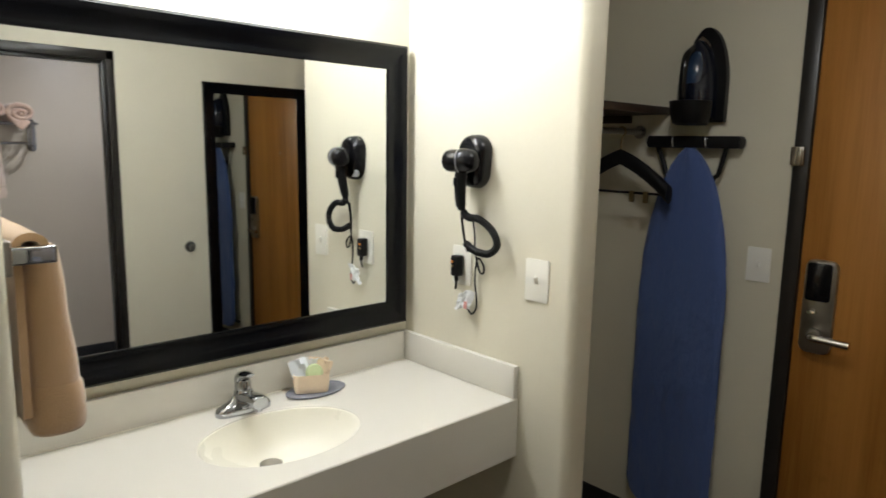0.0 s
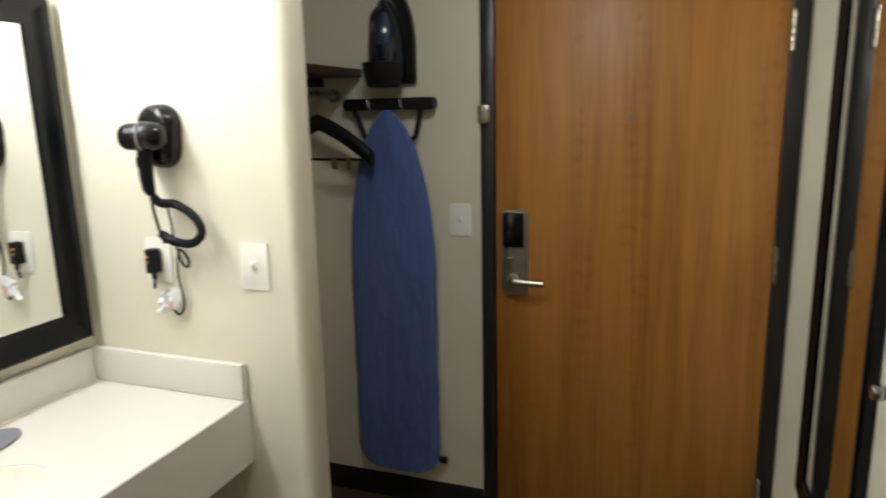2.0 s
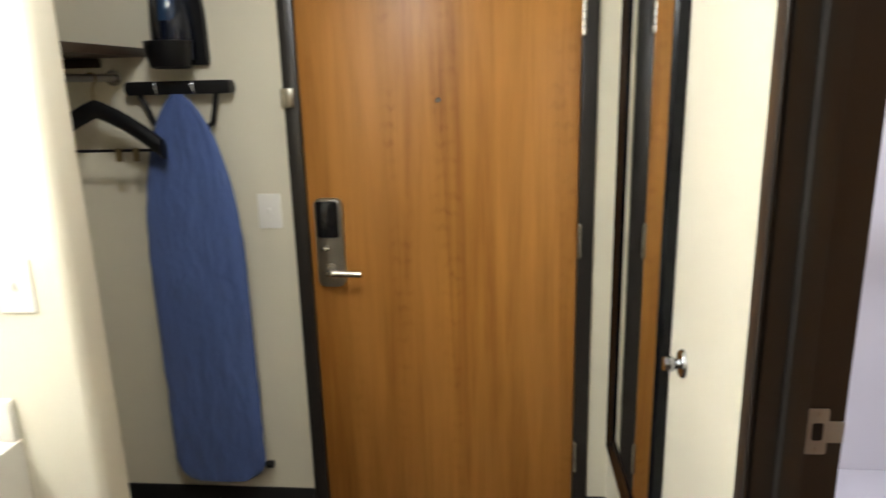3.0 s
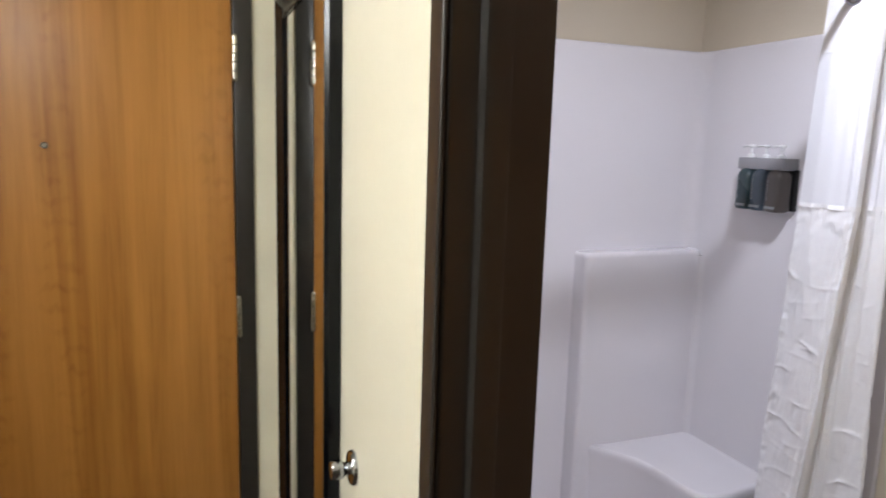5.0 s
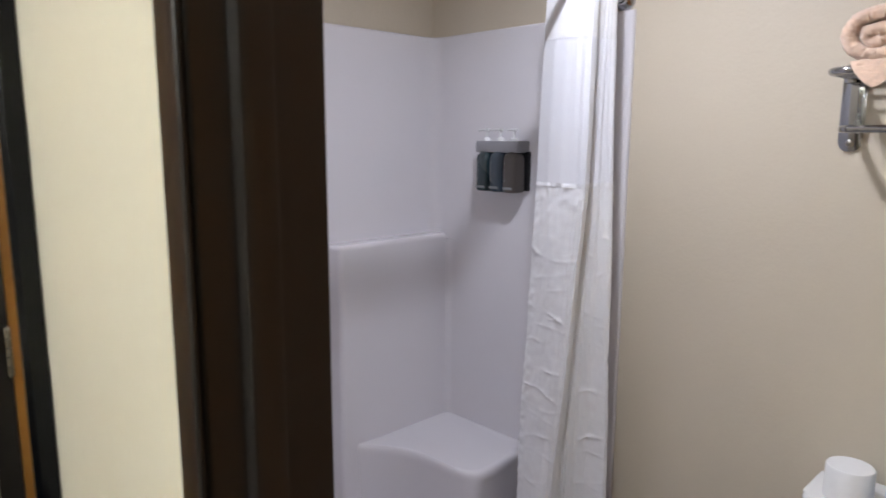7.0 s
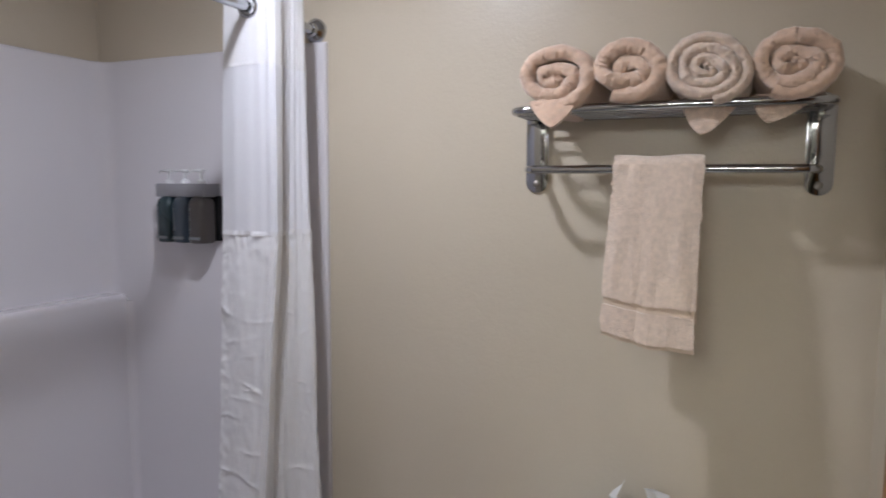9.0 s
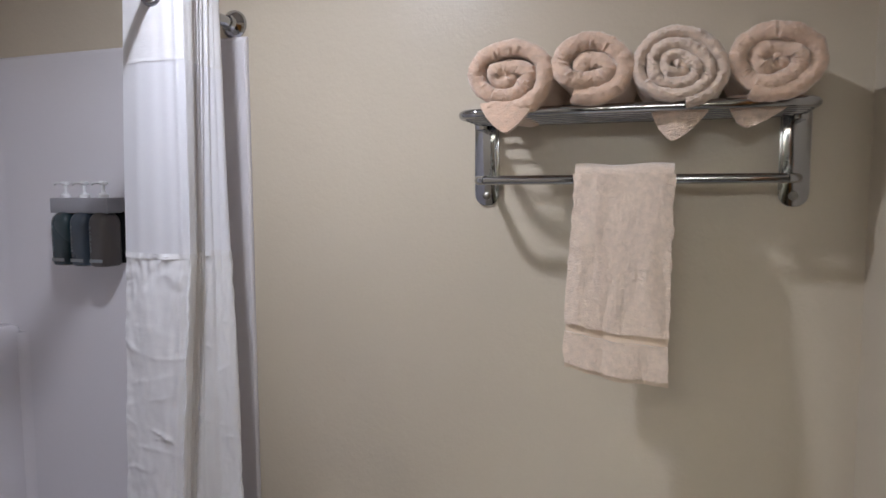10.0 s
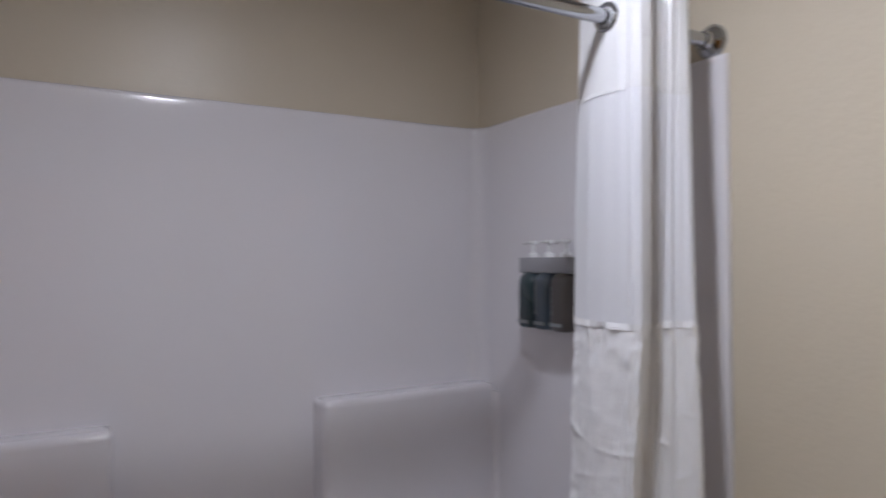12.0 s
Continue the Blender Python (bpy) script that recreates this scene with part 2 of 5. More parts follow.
def rings(loops, closed=False, caps=True, bm=None):
    """A skin over rings of points of equal count."""
    bm = bm or bmesh.new()
    vs = [[bm.verts.new(p) for p in loop] for loop in loops]
    k = len(vs[0])
    pairs = list(zip(vs, vs[1:])) + ([(vs[-1], vs[0])] if closed else [])
    for a, b in pairs:
        for i in range(k):
            bm.faces.new((a[i], a[(i + 1) % k], b[(i + 1) % k], b[i]))
    if caps and not closed:
        bm.faces.new(vs[0][::-1])
        bm.faces.new(vs[-1])
    return bm


def sheet(points, bm=None):
    """A skin over a grid of points, open at its borders."""
    bm = bm or bmesh.new()
    vs = [[bm.verts.new(p) for p in row] for row in points]
    for a, b in zip(vs, vs[1:]):
        for i in range(len(a) - 1):
            bm.faces.new((a[i], a[i + 1], b[i + 1], b[i]))
    return bm


def thicken(bm, depth):
    bmesh.ops.recalc_face_normals(bm, faces=bm.faces)
    bmesh.ops.solidify(bm, geom=bm.faces[:], thickness=depth)
    return bm


def tube(path, radius, sides=12, closed=False, bm=None):
    """A round bar along a path; radius is a number or one for each point."""
    pts = [Vector(p) for p in path]
    n = len(pts)
    rad = radius if isinstance(radius, (list, tuple)) else [radius] * n
    loops, up = [], None
    for i, p in enumerate(pts):
        a = pts[(i - 1) % n] if closed or i else p
        b = pts[(i + 1) % n] if closed or i < n - 1 else p
        d = (b - a).normalized()
        if up is None:
            up = Vector((0, 0, 1)) if abs(d.z) < 0.9 else Vector((1, 0, 0))
        side = d.cross(up).normalized()
        up = side.cross(d).normalized()
        loops.append([p + rad[i] * (math.cos(t) * side + math.sin(t) * up)
                      for t in (2 * math.pi * k / sides for k in range(sides))])
    return rings(loops, closed, bm=bm)


def lathe(profile, m=Matrix(), sides=28, bm=None, sx=1.0, sy=1.0):
    """Profile rows of radius and height round the z axis of m."""
    return rings([[m @ Vector((r * sx * math.cos(t), r * sy * math.sin(t), h))
                   for t in (2 * math.pi * k / sides for k in range(sides))] for r, h in profile], bm=bm)


def prism(outline, axis, lo, hi, bevel=0.0, seg=2, bm=None):
    """An outline of (a, b) pushed along an axis from lo to hi."""
    put = {"x": lambda a, b, c: (c, a, b), "y": lambda a, b, c: (a, c, b), "z": lambda a, b, c: (a, b, c)}[axis]
    bm = rings([[put(a, b, lo) for a, b in outline], [put(a, b, hi) for a, b in outline]], bm=bm)
    if bevel:
        bm.edges.ensure_lookup_table()
        ends = [e for e in bm.edges if len(e.link_faces) == 2 and max(len(f.verts) for f in e.link_faces) > 4]
        bmesh.ops.bevel(bm, geom=ends, offset=bevel, segments=seg, profile=0.5, affect="EDGES", clamp_overlap=True)
    return bm


def round_rect(a0, a1, b0, b1, r, n=6):
    pts = []
    for ca, cb, t0 in ((a1 - r, b1 - r, 0), (a0 + r, b1 - r, 90), (a0 + r, b0 + r, 180), (a1 - r, b0 + r, 270)):
        pts += [(ca + r * math.cos(radians(t0 + 90 * k / n)), cb + r * math.sin(radians(t0 + 90 * k / n))) for k in range(n + 1)]
    return pts


def smooth_path(pts, n=10):
    """A Catmull-Rom path through points."""
    p = [Vector(q) for q in pts]
    p = [2 * p[0] - p[1]] + p + [2 * p[-1] - p[-2]]
    out = []
    for a, b, c, d in zip(p, p[1:], p[2:], p[3:]):
        for k in range(n):
            t = k / n
            out.append(0.5 * (2 * b + (c - a) * t + (2 * a - 5 * b + 4 * c - d) * t * t + (3 * b - a - 3 * c + d) * t ** 3))
    return out + [p[-2]]


# ---- the setting ----
H = 2.44
VY = 2.012          # vanity wall
PX = -0.948         # partition face
LX = -2.250         # other side of the vanity niche
NY = 1.305          # end of the niche walls
BY = -1.735         # towel wall
RX = -2.06          # wall behind the bathroom door
SX = 0.26           # shower end wall


def wall(name, lo, hi, material, bevel=0.0):
    return solid(name, box(lo, hi, bevel, 4), material, "painted textured drywall wall", "wall", kind="structure")


floor_ob = solid("floor", box((-6.1, -1.9, -0.12), (0.55, 3.9, -0.012)), PLANK, "dark brown wood-look vinyl plank floor", "floor", kind="structure")
ceil_ob = solid("ceiling", box((-6.1, -1.9, H), (0.55, 3.9, H + 0.1)), CEIL_PAINT, "white painted ceiling", "ceiling", kind="structure")

solid("floor_bathroom", box((RX, BY, -0.012), (SX, -0.055, 0.003)), paint("grey_sheet_vinyl", (0.34, 0.33, 0.32), 0.45, spread=0.12, grain=0.05), "light grey sheet vinyl bathroom floor", "floor", kind="structure")

# entry wall with its doorway
wall("wall_entry_left", (0.0, 1.09, -0.01), (0.12, VY + 0.1, H), HALL_PAINT)
wall("wall_entry_right", (0.0, 0.0, -0.01), (0.12, 0.105, H), HALL_PAINT)
wall("wall_entry_header", (0.0, 0.105, 2.152), (0.12, 1.09, H), HALL_PAINT)
# vanity wall, which also backs the closet
wall("wall_vanity", (LX - 0.12, VY, -0.01), (0.0, VY + 0.1, H), HALL_PAINT)
# niche walls with rounded ends


def niche_wall(name, x0, x1):
    r = 0.028
    out = [(x0, VY), (x0, NY + r)]
    out += [(x0 + r - r * math.cos(a), NY + r - r * math.sin(a)) for a in (radians(15 * k) for k in range(1, 6))]
    out += [(x0 + r, NY), (x1 - r, NY)]
    out += [(x1 - r + r * math.sin(a), NY + r - r * math.cos(a)) for a in (radians(15 * k) for k in range(1, 6))]
    out += [(x1, NY + r), (x1, VY)]
    return solid(name, prism(out, "z", -0.01, H), HALL_PAINT, "painted niche wall with a rounded bullnose end", "wall", kind="structure")


niche_wall("wall_partition", PX, PX + 0.11)
niche_wall("wall_niche", LX - 0.12, LX)
# wall between hall and bathroom, with the bathroom doorway
DX0, DX1 = -2.03, -1.296
wall("wall_hall_right", (DX1 + 0.03, -0.115, -0.01), (0.0, 0.004, H), HALL_PAINT)
wall("wall_hall_left", (-6.0, -0.115, -0.01), (DX0 - 0.03, 0.004, H), HALL_PAINT)
wall("wall_hall_header", (DX0 - 0.03, -0.115, 2.075), (DX1 + 0.03, 0.004, H), HALL_PAINT)
# bathroom
wall("wall_towel", (RX - 0.1, BY - 0.1, -0.01), (SX + 0.15, BY, H), BATH_PAINT)
wall("wall_bath_right", (RX - 0.1, BY, -0.01), (RX, -0.115, H), BATH_PAINT)
wall("wall_shower_end", (SX + 0.03, BY, -0.01), (SX + 0.15, -0.119, H), BATH_PAINT)
wall("wall_bath_lining", (DX1 + 0.055, -0.125, -0.01), (SX + 0.03, -0.119, H), BATH_PAINT)
wall("wall_outside", (0.12, -0.1, -0.01), (0.2, VY + 0.1, H), HALL_PAINT)
# the room behind
wall("wall_room_end", (-6.1, -0.115, -0.01), (-6.0, 3.9, H), HALL_PAINT)
wall("wall_room_far", (-6.0, 3.8, -0.01), (LX - 0.12, 3.9, H), HALL_PAINT)
wall("wall_room_side", (LX - 0.12, VY + 0.1, -0.01), (LX - 0.02, 3.8, H), HALL_PAINT)


def base(name, lo, hi):
    return solid(name, box(lo, hi, 0.003), BLACK_BASE, "black vinyl cove baseboard", "baseboard", kind="structure")


base("baseboard", (-0.009, 1.114, 0), (0.0, VY - 0.009, 0.106))
base("baseboard", (-0.009, 0.013, 0), (0.0, 0.08, 0.106))
base("baseboard", (PX + 0.11, VY - 0.009, 0), (0.0, VY, 0.106))
base("baseboard", (PX + 0.11, NY + 0.03, 0), (PX + 0.119, VY - 0.009, 0.106))
base("baseboard", (PX - 0.009, NY + 0.03, 0), (PX, VY - 0.009, 0.106))
base("baseboard", (LX, NY + 0.03, 0), (LX + 0.009, VY - 0.009, 0.106))
base("baseboard", (LX + 0.009, VY - 0.009, 0), (PX - 0.009, VY, 0.106))
base("baseboard", (DX1 + 0.06, 0.004, 0), (0.0, 0.013, 0.106))
base("baseboard", (-6.0, 0.004, 0), (DX0 - 0.06, 0.013, 0.106))
base("baseboard", (RX, BY, 0), (-0.66, BY + 0.009, 0.106))
base("baseboard", (RX, BY + 0.009, 0), (RX + 0.009, -0.13, 0.106))


# ---- doors ----
def hinge(parent, x, y, z, h=0.115):
    """A butt hinge on the room side of a door: knuckle barrel in five pieces."""
    ob = part("hinge", tube([(x - 0.008, y, z - h / 2), (x - 0.008, y, z + h / 2)], 0.0048, 10), NICKEL, parent, "worn bright nickel butt hinge")
    for k in range(5):
        z0 = z - h / 2 + k * h / 5
        part("knuckle", tube([(x - 0.008, y, z0 + 0.0018), (x - 0.008, y, z0 + h / 5 - 0.0018)], 0.0078, 12), BRIGHT_NICKEL, ob)
    for s in (-1, 1):
        part("hinge_tip", lathe([(0.0075, 0), (0.006, 0.004), (0.001, 0.006)], pose(x - 0.008, y, z + s * h / 2, 0 if s > 0 else 180), 10), BRIGHT_NICKEL, ob)


E0, E1 = 0.132, 1.058
entry = thing("door_1", (0.0, 0.6, 0.0), "oak-veneered entry door closed in a dark brown steel frame", "door", kind="structure")
leaf = part("door_leaf", box((0.002, E0, 0.012), (0.047, E1, 2.102), 0.002), OAK, entry, "orange-brown oak veneer door leaf")
for nm, lo, hi in (("frame_jamb", (-0.010, E1 + 0.003, 0.0), (0.118, E1 + 0.054, 2.157)),
                   ("frame_jamb", (-0.010, E0 - 0.054, 0.0), (0.118, E0 - 0.003, 2.157)),
                   ("frame_head", (-0.010, E0 - 0.003, 2.106), (0.118, E1 + 0.003, 2.157))):
    part(nm, box(lo, hi, 0.003), BROWN_STEEL, entry, "dark brown painted steel frame")
part("frame_stop", box((0.049, E0 - 0.003, 0.0), (0.064, E0 + 0.016, 2.106)), BROWN_STEEL, entry)
part("frame_stop", box((0.049, E1 - 0.016, 0.0), (0.064, E1 + 0.003, 2.106)), BROWN_STEEL, entry)
part("threshold", box((-0.005, E0, 0.0), (0.12, E1, 0.010), 0.002), NICKEL, entry)
for hz in (1.815, 1.09, 0.275):
    hinge(entry, -0.006, E0 - 0.006, hz)
peep = part("peephole", lathe([(0.002, 0.0), (0.008, 0.0), (0.008, 0.004), (0.006, 0.006), (0.005, 0.003), (0.001, 0.003)], pose(0.002, 0.594, 1.567, 0, -90), 16), NICKEL, entry, "small nickel peephole")
# electronic lock
lock = part("lock_plate", prism(round_rect(0.936, 1.033, 0.930, 1.245, 0.022), "x", -0.020, 0.003, 0.006, 3), NICKEL, entry, "satin nickel electronic lock plate")
part("reader_panel", prism(round_rect(0.950, 1.026, 1.108, 1.236, 0.010), "x", -0.0225, -0.018, 0.001), BLACK_GLOSS, lock, "black card reader panel")
part("thumbturn", box((-0.034, 0.985, 1.064), (-0.018, 1.013, 1.075), 0.003), BRIGHT_NICKEL, lock)
part("thumbturn_rose", tube([(-0.024, 0.999, 1.068), (-0.018, 0.999, 1.068)], 0.013, 16), NICKEL, lock)
part("lever_rose", tube([(-0.032, 0.985, 0.992), (-0.018, 0.985, 0.992)], 0.024, 20), NICKEL, lock)
part("lever", tube(smooth_path([(-0.028, 0.985, 0.992), (-0.058, 0.984, 0.992), (-0.066, 0.970, 0.992), (-0.066, 0.93, 0.990), (-0.064, 0.868, 0.988)], 6), [0.0140] * 14 + [0.0130] * 11, 12), BRIGHT_NICKEL, lock, "bright nickel door lever")
guard = part("door_guard", box((-0.026, 1.074, 1.553), (-0.008, 1.116, 1.617), 0.003), BRIGHT_NICKEL, entry, "bright nickel swing-bar door guard plate")
part("guard_arm", box((-0.034, 1.078, 1.556), (-0.027, 1.092, 1.614), 0.002), BRIGHT_NICKEL, guard)
part("guard_pin", tube([(-0.031, 1.098, 1.558), (-0.031, 1.098, 1.612)], 0.006, 10), BRIGHT_NICKEL, guard)

# bathroom door: frame with rabbets on both sides, leaf swung into the bathroom
bath = thing("door_2", (-1.66, -0.055, 0.0), "oak-veneered bathroom door standing open, dark brown steel frame", "door", kind="structure")


def jamb(x, s, z1):
    """Plan of a rabbeted steel jamb; s is the way to the opening."""
    f = 0.037
    o = [(x - s * f, 0.005), (x - s * f, 0.0115), (x + s * 0.001, 0.0115), (x + s * 0.003, 0.0095), (x + s * 0.003, 0.0062), (x - s * 0.005, 0.0052), (x - s * 0.005, 0.0036), (x - s * 0.003, 0.0031), (x - s * 0.0012, 0.0018), (x - s * 0.0003, 0.0), (x, -0.002), (x, -0.034), (x + s * 0.016, -0.034), (x + s * 0.016, -0.068),
         (x, -0.068), (x, -0.1255), (x - s * 0.002, -0.1275), (x - s * f, -0.1275), (x - s * f, -0.1265)]
    soft = []
    for k, p in enumerate(o):
        a, b, c = Vector(o[k - 1]), Vector(p), Vector(o[(k + 1) % len(o)])
        r = min(0.0050, (a - b).length * 0.45, (c - b).length * 0.45)
        q0, q1 = b + (a - b).normalized() * r, b + (c - b).normalized() * r
        soft += [q0, q0.lerp(b, 0.55).lerp(b.lerp(q1, 0.45), 0.5), q1]
    return prism([(p.x, p.y) for p in soft], "z", 0.0, z1)


part("frame_jamb", jamb(DX1, -1, 2.075), BROWN_STEEL, bath, "dark brown rabbeted steel jamb")
part("frame_jamb", jamb(DX0, 1, 2.075), BROWN_STEEL, bath, "dark brown rabbeted steel jamb")
part("frame_head", box((DX0 - 0.037, 0.005, 2.03), (DX1 + 0.037, 0.0115, 2.075), 0.002), BROWN_STEEL, bath)
part("frame_head", box((DX0, -0.1275, 2.03), (DX1, 0.005, 2.072), 0.002), BROWN_STEEL, bath)
part("frame_stop", box((DX0, -0.068, 2.013), (DX1, -0.034, 2.031), 0.001), BROWN_STEEL, bath)
strike = part("strike_plate", prism(round_rect(-0.103, -0.072, 1.065, 1.140, 0.004), "x", DX1 - 0.0022, DX1 + 0.001, 0.0005), STRIKE, bath, "worn tan-grey strike plate")
part("strike_lip", box((DX1 - 0.003, -0.126, 1.085), (DX1 - 0.001, -0.100, 1.120), 0.0008), STRIKE, strike)
part("strike_hole", prism(round_rect(-0.096, -0.080, 1.088, 1.117, 0.004), "x", DX1 - 0.0026, DX1 - 0.0015), BLACK_MATT, strike)
for z0 in (1.073, 1.132):
    part("screw", tube([(DX1 - 0.003, -0.0875, z0), (DX1 - 0.001, -0.0875, z0)], 0.0035, 8), NICKEL, strike)
swing = pose(DX0 + 0.004, -0.130, 0, 0, 0, -81)
leaf2 = part("door_leaf", tilted_box((0.70, 0.044, 2.0), swing @ pose(0.352, -0.022, 1.012), 0.002), OAK, bath, "orange-brown oak veneer leaf swung inward")
for s in (-1, 1):
    zc = swing @ pose(0.64, -0.022 + s * 0.022, 1.02, -90 * s)
    part("knob", lathe([(0.031, 0), (0.031, 0.006), (0.012, 0.010), (0.011, 0.028), (0.024, 0.040), (0.027, 0.052), (0.022, 0.062), (0.004, 0.066)], zc, 20), NICKEL, leaf2)

# ---- hall: the wall beside the bathroom door ----

def framed_mirror(name, m, w, h, rim, depth, label, group=""):
    """A mirror in a scooped moulding; m puts its lower left corner, x along, y up, z out of the wall."""
    loc = m @ Vector((w / 2, 0, 0))
    ob = thing(name, loc, label, "mirror", group)
    prof = [(0.0, 0.0), (0.0, depth * 0.75), (0.10, depth), (0.22, depth * 0.98), (0.40, depth * 0.80), (0.62, depth * 0.62), (0.82, depth * 0.60), (0.94, depth * 0.66), (1.0, depth * 0.60), (1.0, 0.0)]
    corners = ((0, 0, 1, 1), (w, 0, -1, 1), (w, h, -1, -1), (0, h, 1, -1))
    for k in range(4):
        a, b = corners[k], corners[(k + 1) % 4]
        side = [[m @ Vector((c[0] + c[2] * rim * u, c[1] + c[3] * rim * u, d)) for u, d in prof] for c in (a, b)]
        part("frame_rail" if k % 2 == 0 else "frame_stile", rings(side), BLACK_FRAME, ob, "black satin scooped moulding")
    part("mirror_glass", prism([(rim - 0.004, rim - 0.004), (w - rim + 0.004, rim - 0.004), (w - rim + 0.004, h - rim + 0.004), (rim - 0.004, h - rim + 0.004)], "z", depth * 0.35, depth * 0.45), MIRROR, ob, "clear mirror glass").data.transform(m)
    return ob


to_hall = Matrix(((1, 0, 0, -0.80), (0, 0, 1, 0.0055), (0, 1, 0, 0.40), (0, 0, 0, 1)))
framed_mirror("full_length_mirror", to_hall, 0.655, 1.56, 0.062, 0.030, "tall wall mirror in a black wooden frame")

knob = thing("robe_peg", (-0.905, 0.004, 1.038), "round chrome peg on a chrome rose, screwed to the wall", "robe peg")
part("rose", lathe([(0.031, 0), (0.031, 0.004), (0.028, 0.008), (0.014, 0.010)], pose(-0.905, 0.004, 1.038, -90), 28), CHROME, knob)
part("spindle", lathe([(0.012, 0.008), (0.0105, 0.014), (0.0125, 0.018)], pose(-0.905, 0.004, 1.038, -90), 20), CHROME, knob)
part("peg_head", lathe([(0.0125, 0.018), (0.0165, 0.022), (0.017, 0.036), (0.0145, 0.041), (0.003, 0.042)], pose(-0.905, 0.004, 1.038, -90), 24), CHROME, knob)


# ---- hall: the entry wall ----
def switch_plate(name, m, material, label, toggle=True):
    """A switch or socket plate; m: x across, y up, z out of the wall."""
    ob = tagged(part(name, prism(round_rect(-0.041, 0.041, -0.061, 0.061, 0.004), "z", 0, 0.006, 0.002), material), label, name.replace("_", " "))
    ob.data.transform(m)
    if toggle:
        part("toggle", tilted_box((0.009, 0.020, 0.014), m @ pose(0, 0.002, 0.008, 20), 0.002), material, ob)
        part("toggle_slot", tilted_box((0.013, 0.026, 0.002), m @ pose(0, 0, 0.0062), 0.0005), material, ob)
        for s in (-1, 1):
            part("screw", lathe([(0.0032, 0.0055), (0.0028, 0.0068), (0.0005, 0.007)], m @ pose(0, s * 0.030, 0), 10), material, ob)
    return ob


WALL_X = Matrix(((0, 0, -1, 0), (-1, 0, 0, 0), (0, 1, 0, 0), (0, 0, 0, 1)))     # faces -x
switch_plate("light_switch", Matrix.Translation((0.0, 1.195, 1.201)) @ WALL_X, PLATE_GREY, "almond plastic toggle light switch beside the entry door")
switch_plate("light_switch", Matrix.Translation((PX, 1.432, 1.221)) @ WALL_X, PLATE_WHITE, "white plastic toggle light switch beside the vanity")

# ironing board on its wall hook
hook = thing("ironing_board_hook", (-0.02, 1.47, 1.60), "black plastic wall bracket holding the ironing board", "wall hook")
part("bracket_bar", prism(round_rect(1.277, 1.638, 1.606, 1.650, 0.012), "x", -0.055, -0.002, 0.006, 3), BLACK_MATT, hook)
for y0 in (1.399, 1.527):
    part("bracket_clip", tube(smooth_path([(-0.054, y0, 1.648), (-0.062, y0, 1.640), (-0.062, y0 - 0.004, 1.615), (-0.050, y0 - 0.006, 1.606)], 5), 0.004, 8), CHROME, hook)

board = thing("ironing_board", (-0.05, 1.45, 0.17), "ironing board with a blue cotton cover, hung upright on the wall", "ironing board")
BZ0, BZ1, BYC, BW = 0.172, 1.607, 1.455, 0.176


def board_half(z):
    s = min(1.0, max(0.0, (BZ1 - z) / 0.62))
    w = BW * (1 - (1 - s) ** 2.1) ** 0.56
    e = min(1.0, max(0.0, (z - BZ0) / 0.085))
    return w * (0.52 + 0.48 * math.sqrt(1 - (1 - e) ** 2))


rows = []
for k in range(61):
    z = BZ0 + (BZ1 - BZ0) * (0.5 - 0.5 * math.cos(math.pi * k / 60))
    w = max(0.02, board_half(z))
    row = []
    for j in range(25):
        a = -1 + j / 12
        edge = max(0.0, abs(a) - 0.86) / 0.14
        wob = 0.003 * noise.noise((a * 2.2, z * 4, 3.1)) + 0.0065 * (1 - min(1.0, abs(noise.noise((a * 2.0 - z, z * 9 + a * 3, 7.0))) * 2.5)) ** 3 * (0.12 + a * a) + 0.002 * noise.noise((a * 9, z * 2.5, 1.0))
        row.append((-0.075 + 0.020 * edge ** 2 + wob - 0.004 * (1 - a * a), BYC + a * w, z))
    rows.append(row)
part("cover", rings([r + [(-0.053, BYC + (p[1] - BYC) * 0.985, p[2]) for p in reversed(r)] for r in rows]), BOARD_BLUE, board, "blue cotton ironing cover with soft creases")
part("top_panel", prism([(BYC + 0.9 * board_half(z) * s, z) for s, zs in ((1, [BZ0 + 0.03 + 1.36 * i / 20 for i in range(21)]), (-1, [BZ0 + 0.03 + 1.36 * i / 20 for i in range(20, -1, -1)])) for z in zs], "x", -0.052, -0.046), BLACK_MATT, board)
for s in (-1, 1):
    part("leg", tube(smooth_path([(-0.034, BYC + s * 0.135 + 0.01, 1.612), (-0.036, BYC + s * 0.105, 1.52), (-0.034, BYC + s * 0.075, 1.36), (-0.034, BYC + s * 0.09, 0.30)], 6), 0.009, 10), BLACK_MATT, board, "black steel tube leg")
part("foot_bar", tube([(-0.034, BYC - 0.19, 0.225), (-0.034, BYC + 0.15, 0.225)], 0.009, 10), BLACK_MATT, board)
part("foot_cap", tube([(-0.034, BYC - 0.198, 0.225), (-0.034, BYC - 0.172, 0.225)], 0.0145, 12), BLACK_MATT, board, "black rubber foot cap")

# iron in its wall holder
holder = thing("iron_holder", (-0.02, 1.45, 1.69), "black plastic wall holder for the iron", "iron holder")
IY = 1.440


def tear(z, w, z0, z1):
    s = (z - z0) / (z1 - z0)
    return w * (max(0.0, 1 - max(0.0, (s - 0.35) / 0.65) ** 2.2)) ** 0.55


